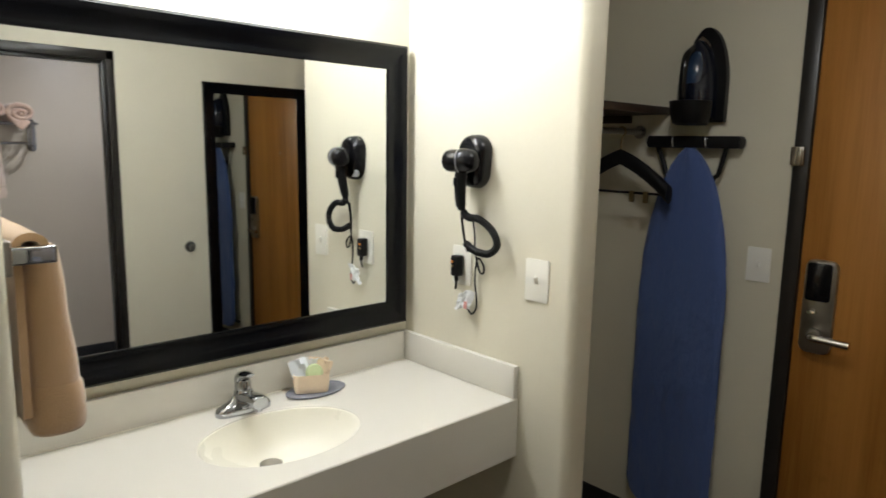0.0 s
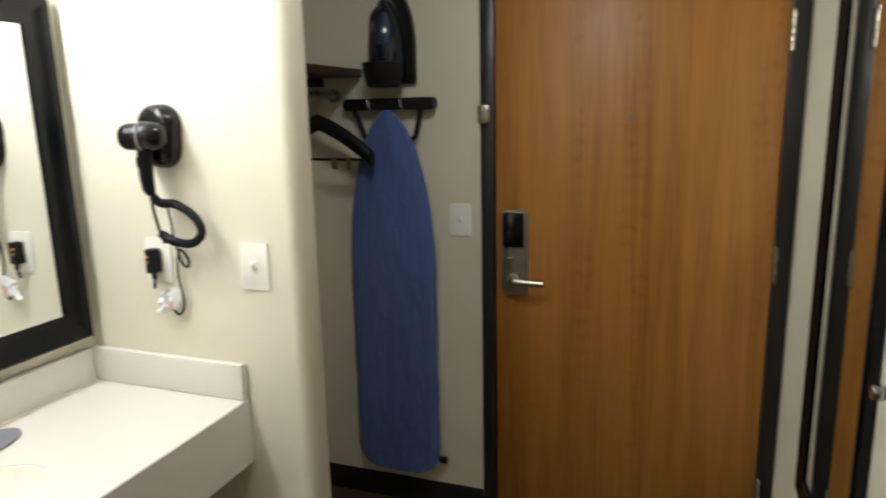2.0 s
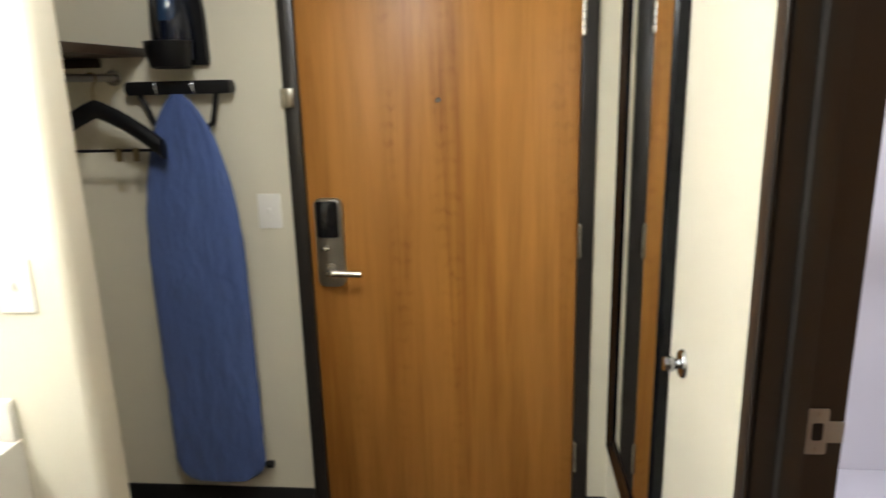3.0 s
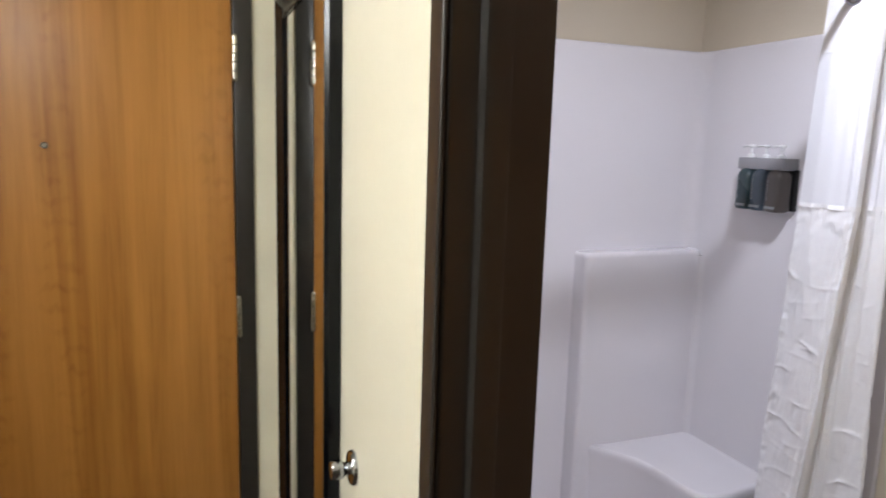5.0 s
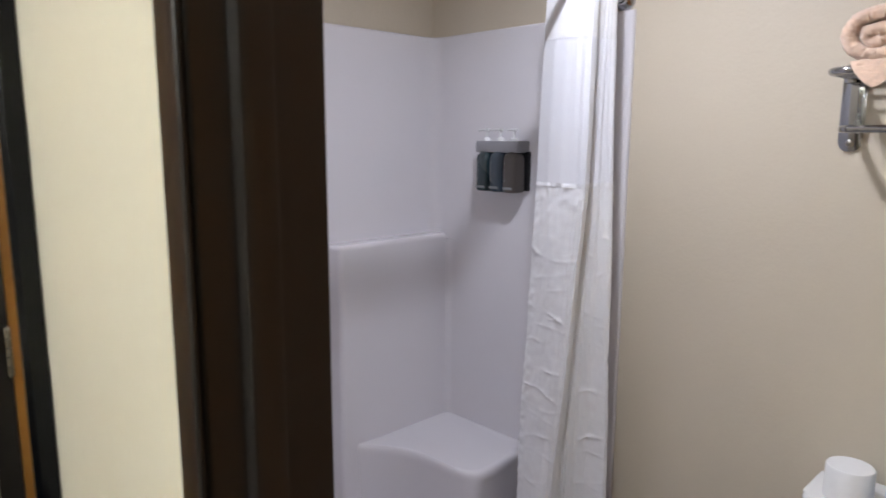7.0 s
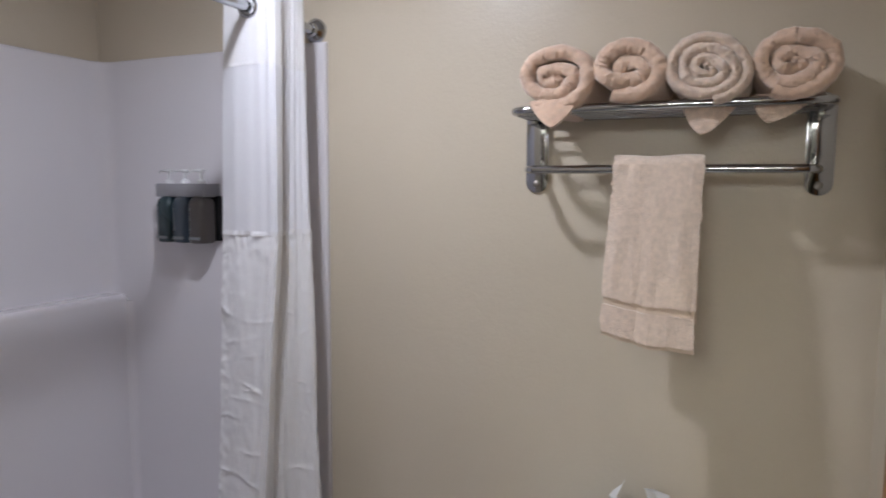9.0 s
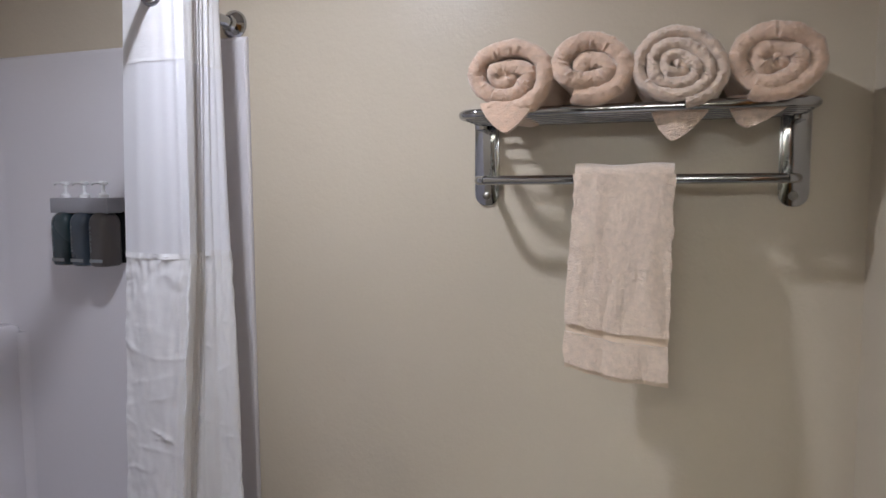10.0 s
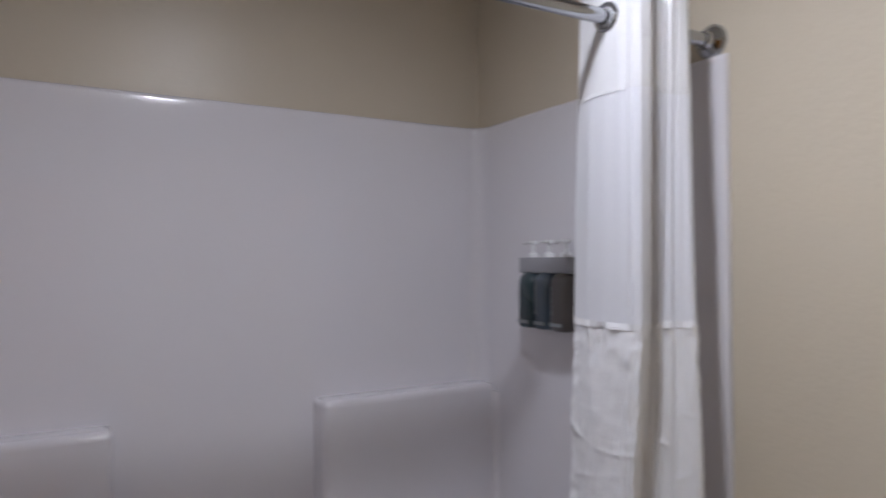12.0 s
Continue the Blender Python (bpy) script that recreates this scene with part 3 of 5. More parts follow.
zs = [1.70 + 0.337 * math.sin(math.pi / 2 * k / 30) for k in range(31)]
out = [(IY - 0.004 + tear(z, 0.080, 1.70, 2.037), z) for z in zs] + [(IY - 0.004 - tear(z, 0.082, 1.70, 2.037), z) for z in zs[-2::-1]]
part("back_plate", prism(out, "x", -0.030, -0.001, 0.008, 3), BLACK_MATT, holder)
part("cup", rings([[(-0.03 - d * 0.5 + d * 0.55 * math.cos(t), IY + 0.008 + w * math.sin(t), z) for t in (2 * math.pi * k / 24 for k in range(24))]
                   for z, w, d in ((1.688, 0.052, 0.10), (1.694, 0.062, 0.115), (1.73, 0.070, 0.13), (1.772, 0.074, 0.135), (1.774, 0.068, 0.125), (1.70, 0.058, 0.105))]), BLACK_MATT, holder)
iron = thing("iron", (-0.07, IY, 1.71), "black steam iron with a blue tinted water tank, nose up", "iron")
loops = []
for k in range(15):
    s = k / 14
    z = 1.715 + 0.275 * s
    w = 0.064 * (1 - max(0, (s - 0.3) / 0.7) ** 2) ** 0.6 + 0.004
    d = 0.034 + 0.050 * math.sin(math.pi * min(1, 0.25 + s * 0.75)) ** 0.8
    loops.append([(-0.034 - d * max(0, math.sin(t)) ** 0.8, IY + 0.012 + w * math.cos(t), z) for t in (math.pi * j / 14 for j in range(15))])
part("iron_body", rings(loops), NAVY_GLOSS, iron)
loops = []
for k in range(13):
    s = k / 12
    z = 1.775 + 0.17 * s
    w = 0.043 * math.sin(math.pi * (0.14 + 0.76 * s)) ** 0.5
    loops.append([(-0.088 - 0.030 * math.sin(math.pi * (0.15 + 0.75 * s)) * max(0.0, math.sin(t)) ** 0.7, IY + 0.014 + w * math.cos(t), z) for t in (math.pi * j / 12 for j in range(13))])
part("water_tank", rings(loops), BLUE_PLASTIC, iron, "blue translucent water tank")
part("handle", tube(smooth_path([(-0.085, IY + 0.015, 1.75), (-0.135, IY + 0.016, 1.765), (-0.150, IY + 0.016, 1.83), (-0.140, IY + 0.015, 1.92), (-0.095, IY + 0.014, 1.955)], 6), 0.013, 12), BLACK_GLOSS, iron)
part("soleplate", prism([(IY + 0.012 + tear(z, 0.060, 1.705, 2.005), z) for z in [1.705 + 0.3 * k / 20 for k in range(21)]] + [(IY + 0.012 - tear(z, 0.060, 1.705, 2.005), z) for z in [1.705 + 0.3 * k / 20 for k in range(19, -1, -1)]], "x", -0.0345, -0.031), CHROME, iron)

# closet: shelf, rod and hangers
shelf = thing("closet_shelf", (-0.42, 1.8, 1.76), "dark stained wooden closet shelf", "shelf")
part("shelf_board", box((PX + 0.111, 1.575, 1.731), (-0.001, VY - 0.001, 1.759), 0.002), DARK_WOOD, shelf)
part("cleat", box((-0.020, 1.74, 1.700), (-0.001, VY - 0.001, 1.730), 0.002), DARK_WOOD, shelf)
rod = thing("closet_rod", (-0.42, 1.70, 1.665), "chrome steel closet rod", "closet rod")
part("rod", tube([(PX + 0.112, 1.70, 1.665), (-0.002, 1.70, 1.665)], 0.0125, 14), NICKEL, rod)
part("socket", tube([(-0.008, 1.70, 1.665), (-0.001, 1.70, 1.665)], 0.026, 18), CHROME, rod)
part("bracket", box((-0.45, 1.735, 1.672), (-0.44, 1.705, 1.731)), CHROME, rod)


def build_hanger(x, turn):
    ob = thing("coat_hanger", (x, 1.70, 1.665), "black contoured coat hanger with a brass hook and clips", "hanger", "")
    m = pose(x, 1.70, 0, 0, 0, turn) @ pose(0, 0, 0)
    pts = [m @ Vector((0, -0.215 + 0.43 * k / 16, 1.512 + 0.056 * (1 - ((k - 8) / 8) ** 2) ** 1 - 0.078 * abs((k - 8) / 8))) for k in range(17)]
    loops = []
    for k, p in enumerate(pts):
        w = 0.012 + 0.013 * (abs(k - 8) / 8) ** 1.5
        h = 0.030 + 0.005 * abs(k - 8) / 8
        loops.append([p + m.to_3x3() @ Vector((w * math.cos(t), 0, h * math.sin(t))) for t in (2 * math.pi * j / 12 for j in range(12))])
    part("shoulder_arm", rings(loops), BLACK_MATT, ob, "black contoured shoulder arm")
    part("trouser_bar", tube([m @ Vector((0, -0.19, 1.432)), m @ Vector((0, 0.19, 1.432))], 0.005, 10), BLACK_MATT, ob)
    for s in (-1, 1):
        part("bar_post", tube([m @ Vector((0, s * 0.185, 1.47)), m @ Vector((0, s * 0.19, 1.430))], 0.004, 8), BRASS, ob)
    for s in (-0.06, -0.12):
        part("clip", tilted_box((0.012, 0.020, 0.045), m @ pose(0, s, 1.418), 0.003), BRASS, ob, "brass trouser clip")
    hk = [Vector((0, 0, 1.58)), Vector((0, 0, 1.625))] + [Vector((0, 0.0175 * math.sin(a), 1.6635 - 0.0175 * math.cos(a))) for a in (radians(-20 - 24 * j) for j in range(0, 10))]
    part("hook", tube([m @ p for p in hk], 0.0035, 8), BRASS, ob, "brass swivel hook")
    return ob


build_hanger(-0.135, 0)

# ---- vanity ----
CZ, CY = 0.852, 1.486
top = thing("vanity_counter", (-1.606, 1.75, 0.67), "grey solid-surface vanity counter with apron and splash", "vanity counter")
bx, by, ba, bb = -1.604, 1.722, 0.218, 0.158
x0, x1, y0, y1 = LX + 0.001, PX - 0.001, CY, VY - 0.001
NB = 64
rim, outer = [], []
for k in range(NB):
    t = 2 * math.pi * k / NB
    c, s = math.cos(t), math.sin(t)
    rim.append((bx + ba * c, by + bb * s))
    f = min((x1 - bx) / c if c > 1e-9 else 9, (x0 - bx) / c if c < -1e-9 else 9, (y1 - by) / s if s > 1e-9 else 9, (y0 - by) / s if s < -1e-9 else 9)
    outer.append((bx + f * c, by + f * s))
for cx, cy in ((x0, y0), (x0, y1), (x1, y0), (x1, y1)):
    j = min(range(NB), key=lambda i: (outer[i][0] - cx) ** 2 + (outer[i][1] - cy) ** 2)
    outer[j] = (cx, cy)
lv = lambda pts, z, g=1.0, sh=0.0: [(bx + (a - bx) * g, by + sh + (b - by) * g, z) for a, b in pts]
part("countertop", rings([lv(outer, 0.670), lv(outer, CZ - 0.003), [(min(x1, max(x0, a)), b + 0.003 * (b < CY + 0.002), CZ) for a, b in outer], lv(rim, CZ, 1.012), lv(rim, CZ - 0.002, 1.0), lv(rim, CZ - 0.038, 1.0)], closed=True), COUNTER, top, smooth=25)
part("basin", rings([lv(rim, CZ - 0.0035, 0.999), lv(rim, CZ - 0.005, 0.985), lv(rim, CZ - 0.012, 0.970, 0.001), lv(rim, CZ - 0.036, 0.915, 0.004), lv(rim, CZ - 0.068, 0.78, 0.014), lv(rim, CZ - 0.092, 0.60, 0.030), lv(rim, CZ - 0.106, 0.36, 0.050), lv(rim, CZ - 0.112, 0.12, 0.064), lv(rim, CZ - 0.122, 0.12, 0.064), lv(rim, CZ - 0.116, 0.40, 0.048), lv(rim, CZ - 0.10, 0.66, 0.028), lv(rim, CZ - 0.07, 0.86, 0.01), lv(rim, CZ - 0.037, 0.999)], caps=False), BOWL, top, "ivory oval wash basin")
part("drain", lathe([(0.030, -0.004), (0.030, 0.003), (0.024, 0.005), (0.010, 0.004), (0.001, 0.004)], pose(bx, by + 0.064, CZ - 0.110), 24), NICKEL, top, "nickel basin drain")
part("backsplash", box((x0 + 0.001, VY - 0.020, CZ + 0.0005), (x1 - 0.021, VY - 0.001, 0.953), 0.003), COUNTER, top)
part("side_splash", box((x1 - 0.020, CY + 0.002, CZ + 0.0005), (x1, VY - 0.001, 0.953), 0.003), COUNTER, top)
part("caulk_line", box((x0 + 0.001, VY - 0.023, CZ + 0.0003), (x1 - 0.021, VY - 0.019, CZ + 0.003), 0.001), BOWL, top)

tap = thing("faucet", (-1.585, 1.925, CZ), "chrome centre-set single-lever basin faucet", "faucet")
TX, TY = -1.612, 1.922
part("base", rings([[(TX + 0.080 * g * math.copysign(abs(math.cos(t)) ** 0.6, math.cos(t)), TY + 0.028 * g * math.copysign(abs(math.sin(t)) ** 0.8, math.sin(t)), CZ + h) for t in (2 * math.pi * k / 28 for k in range(28))] for g, h in ((1.0, 0.0005), (1.0, 0.012), (0.95, 0.020), (0.74, 0.028), (0.50, 0.038), (0.38, 0.052), (0.34, 0.060))]), CHROME, tap)
part("body", lathe([(0.031, 0.018), (0.030, 0.045), (0.026, 0.060), (0.022, 0.066), (0.002, 0.067)], pose(TX, TY, CZ), 24), CHROME, tap)
part("spout", rings([[(TX + w * math.copysign(abs(math.cos(t)) ** 0.6, math.cos(t)), TY - d, CZ + z + h * math.copysign(abs(math.sin(t)) ** 0.6, math.sin(t))) for t in (2 * math.pi * k / 20 for k in range(20))] for d, z, w, h in ((0.0, 0.034, 0.028, 0.024), (0.03, 0.042, 0.026, 0.021), (0.065, 0.050, 0.024, 0.0185), (0.096, 0.053, 0.0235, 0.0175), (0.103, 0.053, 0.021, 0.015))]), CHROME, tap)
part("aerator", tube([(TX, TY - 0.086, CZ + 0.040), (TX, TY - 0.086, CZ + 0.027)], 0.011, 16), CHROME, tap)
part("lever", rings([[(TX + w * math.cos(t), TY + 0.002 - d, CZ + z + h * math.sin(t)) for t in (2 * math.pi * k / 18 for k in range(18))] for d, z, w, h in ((-0.020, 0.088, 0.010, 0.012), (-0.012, 0.092, 0.020, 0.020), (0.002, 0.097, 0.024, 0.020), (0.018, 0.107, 0.021, 0.012), (0.036, 0.113, 0.016, 0.006), (0.048, 0.115, 0.013, 0.004))]), CHROME, tap)
part("lever_neck", lathe([(0.023, 0.062), (0.022, 0.085), (0.018, 0.092)], pose(TX, TY + 0.002, CZ), 20), CHROME, tap)

lean = radians(0.55)
vm = Matrix(((1, 0, 0, LX + 0.004), (0, math.sin(lean), -math.cos(lean), VY - 0.0015 - 0.919 * math.sin(lean)), (0, math.cos(lean), math.sin(lean), 0.993), (0, 0, 0, 1)))
framed_mirror("vanity_mirror", vm, PX - LX - 0.034, 0.919, 0.078, 0.034, "wide vanity mirror in a black scooped frame")

tray = solid("amenity_tray", rings([[(-1.376 + g * 0.098 * math.cos(t), 1.922 + g * 0.058 * math.sin(t), CZ + h) for t in (2 * math.pi * k / 36 for k in range(36))] for g, h in ((0.92, 0.0006), (1.0, 0.004), (1.0, 0.007), (0.95, 0.0065), (0.93, 0.005))]), TRAY_GREY, "oval blue-grey plastic tray on the counter", "tray")
basket = thing("amenity_basket", (-1.385, 1.925, CZ + 0.006), "cream card basket of soaps and sachets on a tray", "basket")
bm_ = pose(-1.392, 1.925, CZ + 0.0065, 0, 0, -26) @ Matrix.Diagonal((1.12, 1.0, 1.12, 1))
part("basket_body", rings([[bm_ @ Vector((a * g, b * g, h)) for a, b in round_rect(-0.047, 0.047, -0.031, 0.031, 0.014, 5)] for g, h in ((0.90, 0.0), (0.95, 0.004), (1.0, 0.022), (1.02, 0.046), (1.03, 0.050), (0.97, 0.050), (0.93, 0.012))]), KRAFT, basket)
for dx, dy, w, h, rx, ry, rz, mt, nm, lb in ((-0.026, 0.002, 0.048, 0.082, -14, -16, 8, SACHET_BLUE, "sachet", "pale blue printed sachet"), (-0.010, 0.012, 0.048, 0.082, -6, 10, -5, PAPER, "sachet", "white paper sachet"),
                                   (0.020, 0.018, 0.056, 0.080, -4, 6, 10, KRAFT, "sachet", "tan paper packet"), (0.030, 0.006, 0.040, 0.070, -8, 14, -12, KRAFT, "sachet", "tan paper packet"), (-0.036, 0.018, 0.03, 0.075, 2, -8, 20, PAPER, "sachet", "white paper sachet")):
    mm = bm_ @ pose(dx, dy, 0.046, rx, ry, rz)
    part(nm, thicken(sheet([[mm @ Vector((w * (i / 6 - 0.5), 0.004 * math.sin(i * 1.3 + j) + 0.012 * noise.noise((i * 0.7 + dx * 90, j * 0.7, w * 50)), h * (j / 6 - 0.5) + 0.005 * noise.noise((i * 0.9, dx * 70, 2.0)) * (j > 3))) for i in range(7)] for j in range(7)]), 0.004), mt, basket, lb)
part("soap_bar", lathe([(0.001, -0.009), (0.018, -0.008), (0.023, -0.003), (0.023, 0.003), (0.018, 0.008), (0.001, 0.009)], bm_ @ pose(0.008, -0.008, 0.052, 68, 12), 24), SOAP_GREEN, basket, "round soap in pale green wrapper")

# towel bar on the niche wall, with a folded towel
bar = thing("towel_bar", (LX + 0.03, 1.58, 1.43), "square chrome towel bar on the niche wall", "towel bar")
TBX, TBZ = LX + 0.052, 1.424
for yy in (1.372, 1.80):
    post = part("post", box((LX + 0.012, yy - 0.011, TBZ - 0.013), (TBX + 0.022, yy + 0.011, TBZ + 0.013), 0.004, 3), CHROME, bar)
    part("post_rose", box((LX + 0.001, yy - 0.024, TBZ - 0.026), (LX + 0.013, yy + 0.024, TBZ + 0.026), 0.004, 3), NICKEL, bar)
part("rail", box((TBX - 0.009, 1.380, TBZ - 0.009), (TBX + 0.009, 1.795, TBZ + 0.009), 0.002), CHROME, bar)


def draped(y0, y1, drops, n=30):
    """Points over a bar that runs along y: inner drop, over the top, outer drop."""
    inner, outer_ = drops
    prof = [(-0.030, -inner * (1 - k / 9)) for k in range(9)]
    prof += [(-0.005 - 0.025 * math.cos(a), 0.020 * math.sin(a)) for a in (math.pi * k / 8 for k in range(9))]
    prof += [(0.020 + 0.002 * (k / 11), -outer_ * k / 11) for k in range(1, 12)]
    return [[(TBX + a + 0.004 * noise.noise((b * 9, y * 8, 1.0)), y + 0.004 * noise.noise((b * 7, 2, y)), TBZ + 0.010 + b) for a, b in prof] for y in (y0 + (y1 - y0) * k / n for k in range(n + 1))]


tw = thing("face_towel", (TBX, 1.55, 1.13), "tan terry towel folded over the towel bar", "towel")
part("towel_cloth", thicken(sheet(draped(1.400, 1.77, (0.27, 0.06))), 0.012), TERRY_TAN, tw)


def bundle(z, xc, w, d=0.0):
    return [(a + 0.003 * noise.noise((a * 40, b * 20, z * 14)), b, z) for a, b in round_rect(xc - w, xc + w, 1.396 + d, 1.775 - d, min(w * 0.95, 0.030), 5)]


part("front_drop", rings([bundle(1.429 - 0.22 * k / 12, TBX + 0.010 + 0.010 * k / 12, 0.025 + 0.011 * (k / 12) ** 0.7) for k in range(13)]), TERRY_TAN, tw, "thick folded front of the towel")
part("towel_hem", rings([bundle(z, TBX + 0.022, w, d) for z, w, d in ((1.210, 0.034, 0.004), (1.204, 0.039, 0.001), (1.184, 0.041, 0.0), (1.152, 0.042, 0.0), (1.134, 0.041, 0.001), (1.126, 0.036, 0.006), (1.123, 0.026, 0.014))]), TERRY_TAN, tw, "padded towel hem")

# lamp above the vanity mirror
lamp = thing("vanity_light", (-1.606, VY, 2.16), "wall light bar with three lit opal glass shades", "wall light")
part("back_plate", box((-1.95, VY - 0.030, 2.12), (-1.26, VY - 0.001, 2.22), 0.006), NICKEL, lamp)
for lx in (-1.86, -1.606, -1.352):
    part("arm", tube([(lx, VY - 0.03, 2.17), (lx, VY - 0.085, 2.17), ], 0.010, 10), NICKEL, lamp)
    part("shade", lathe([(0.030, 0.055), (0.052, 0.050), (0.060, 0.0), (0.056, -0.055), (0.02, -0.060)], pose(lx, VY - 0.10, 2.165), 24), LAMP_GLASS, lamp, "lit opal glass shade")

# hair dryer in its holder
HY, HZ = 1.668, 1.553
dry = thing("hair_dryer", (PX - 0.03, HY, 1.45), "black hair dryer in a wall holder with a coiled cord", "hair dryer")
hold = [(HY + 0.010 + (a - HY) * (0.86 + 0.14 * min(1.0, max(0.0, (b - HZ + 0.09) / 0.12))), b) for a, b in round_rect(HY - 0.058, HY + 0.058, HZ - 0.084, HZ + 0.078, 0.050, 10)]
part("holder", rings([[(PX - d, HY + 0.010 + (a - HY - 0.010) * g, HZ + (b - HZ) * g) for a, b in hold] for d, g in ((0.001, 0.98), (0.006, 1.0), (0.020, 0.985), (0.032, 0.94), (0.041, 0.85), (0.047, 0.70), (0.050, 0.45), (0.051, 0.15))]), BLACK_GLOSS, dry, smooth=60)
ax = Matrix.Translation((PX - 0.076, HY - 0.004, HZ + 0.000)) @ Vector((-0.35, 0.92, -0.03)).to_track_quat("Z", "Y").to_matrix().to_4x4()
part("barrel", lathe([(0.003, -0.046), (0.020, -0.044), (0.031, -0.034), (0.036, -0.014), (0.037, 0.004), (0.036, 0.012), (0.0345, 0.014), (0.034, 0.017), (0.0335, 0.042), (0.031, 0.055), (0.025, 0.063), (0.012, 0.066), (0.002, 0.066)], ax, 32), BLACK_GLOSS, dry, smooth=60)
part("barrel_ring", lathe([(0.0355, 0.0125), (0.0365, 0.0135), (0.0365, 0.0155), (0.0350, 0.0165)], ax, 32), GREY_PLASTIC, dry)
part("grip", rings([[(x + 0.9 * r * math.cos(t), y + r * math.sin(t), z) for t in (2 * math.pi * k / 16 for k in range(16))] for x, y, z, r in ((PX - 0.078, HY + 0.006, HZ - 0.020, 0.020), (PX - 0.075, HY + 0.012, HZ - 0.06, 0.019), (PX - 0.070, HY + 0.017, HZ - 0.10, 0.018), (PX - 0.064, HY + 0.020, HZ - 0.135, 0.016), (PX - 0.060, HY + 0.018, HZ - 0.150, 0.010))]), BLACK_MATT, dry)
part("switch_slider", box((PX - 0.098, HY + 0.008, HZ - 0.075), (PX - 0.090, HY + 0.020, HZ - 0.050), 0.002), BLACK_MATT, dry)
part("holder_pad", prism(round_rect(HY + 0.020, HY + 0.060, HZ - 0.072, HZ - 0.046, 0.008), "x", PX - 0.040, PX - 0.028, 0.003), GREY_PLASTIC, dry, "grey plastic pad")
loop = smooth_path([(PX - 0.058, HY + 0.016, 1.40), (PX - 0.055, HY - 0.006, 1.384), (PX - 0.055, HY - 0.052, 1.382), (PX - 0.050, HY - 0.100, 1.352), (PX - 0.045, HY - 0.116, 1.312), (PX - 0.045, HY - 0.084, 1.282), (PX - 0.045, HY - 0.026, 1.284), (PX - 0.042, HY + 0.016, 1.302)], 60)
coil = []
up = Vector((1, 0, 0))
for k, p in enumerate(loop):
    d = (loop[min(k + 1, len(loop) - 1)] - loop[max(k - 1, 0)]).normalized()
    side = d.cross(up).normalized()
    a = k * 0.78
    coil.append(p + 0.0088 * (math.cos(a) * side + math.sin(a) * side.cross(d)))
part("coiled_cord", tube(coil, 0.0034, 6), BLACK_MATT, dry, "black coiled cord")
part("cord", tube(smooth_path([(PX - 0.058, HY + 0.018, 1.41), (PX - 0.05, HY + 0.026, 1.37), (PX - 0.04, HY + 0.022, 1.31), (PX - 0.035, HY + 0.012, 1.275)], 6), 0.0042, 8), BLACK_MATT, dry)
part("cord", tube(smooth_path([(PX - 0.030, HY + 0.002, 1.385), (PX - 0.022, HY - 0.002, 1.33), (PX - 0.020, HY - 0.004, 1.28), (PX - 0.018, HY - 0.02, 1.222), (PX - 0.018, HY - 0.038, 1.212), (PX - 0.018, HY - 0.040, 1.235), (PX - 0.016, HY - 0.012, 1.255), (PX - 0.016, HY - 0.002, 1.19), (PX - 0.018, HY - 0.015, 1.11), (PX - 0.020, HY + 0.003, 1.078), (PX - 0.022, HY + 0.020, 1.092)], 8), 0.003, 8), BLACK_MATT, dry)
sock = switch_plate("wall_outlet", Matrix.Translation((PX, 1.735, 1.222)) @ WALL_X, PLATE_WHITE, "white plastic wall outlet with a black plug", False)
for s in (-1, 1):
    part("outlet_face", tube([(PX - 0.008, 1.735, 1.222 + s * 0.021), (PX - 0.005, 1.735, 1.222 + s * 0.021)], 0.0155, 20), PLATE_WHITE, sock)
plug = thing("plug_adapter", (PX - 0.01, 1.735, 1.17), "black safety plug with a folded paper tag", "plug")
part("plug_body", box((PX - 0.040, 1.722, 1.190), (PX - 0.009, 1.753, 1.256), 0.006, 3), BLACK_MATT, plug)
part("test_button", box((PX - 0.0425, 1.739, 1.232), (PX - 0.039, 1.748, 1.240), 0.001), ORANGE_PRINT, plug)
part("reset_button", box((PX - 0.0425, 1.739, 1.218), (PX - 0.039, 1.748, 1.226), 0.001), BRASS, plug)
part("strain_relief", tube(smooth_path([(PX - 0.028, 1.736, 1.194), (PX - 0.028, 1.735, 1.172), (PX - 0.026, 1.740, 1.148)], 5), [0.007] * 5 + [0.004] * 6, 10), BLACK_MATT, plug)
random.seed(4)
part("paper_tag", thicken(sheet([[(PX - 0.024 - 0.012 * random.random(), 1.672 + 0.062 * i / 7 + 0.008 * random.random() - 0.004 * j, 1.090 + 0.060 * j / 6 - 0.010 * (i > 4) + 0.006 * random.random()) for i in range(8)] for j in range(7)]), 0.0012), PAPER, plug, "crumpled white paper tag", smooth=20)
part("tag_print", box((PX - 0.0385, 1.676, 1.095), (PX - 0.0375, 1.690, 1.118)), PINK_PRINT, plug)

# ---- shower ----
SH0 = -0.652        # open side of the stall
shower = thing("shower_stall", (-0.2, -0.93, 0.0), "white moulded acrylic shower stall with seat and shelves", "shower stall")
FA, FB = BY + 0.014, -0.147


def stall_plan(d):
    """Plan line of the three walls, set d towards the walls."""
    r = 0.060
    pts = [(SH0, BY + 0.001), (SH0, FA - d - 0.004), (SH0 + 0.004, FA - d)]
    pts += [(SX - r + r * math.sin(a) + d, FA + r - r * math.cos(a) - d) for a in (radians(15 * k) for k in range(7))]
    pts += [(SX - r + r * math.cos(a) + d, FB - r + r * math.sin(a) + d) for a in (radians(15 * k) for k in range(7))]
    return pts + [(SH0 + 0.004, FB + d), (SH0, FB + d + 0.004), (SH0, -0.1265)]


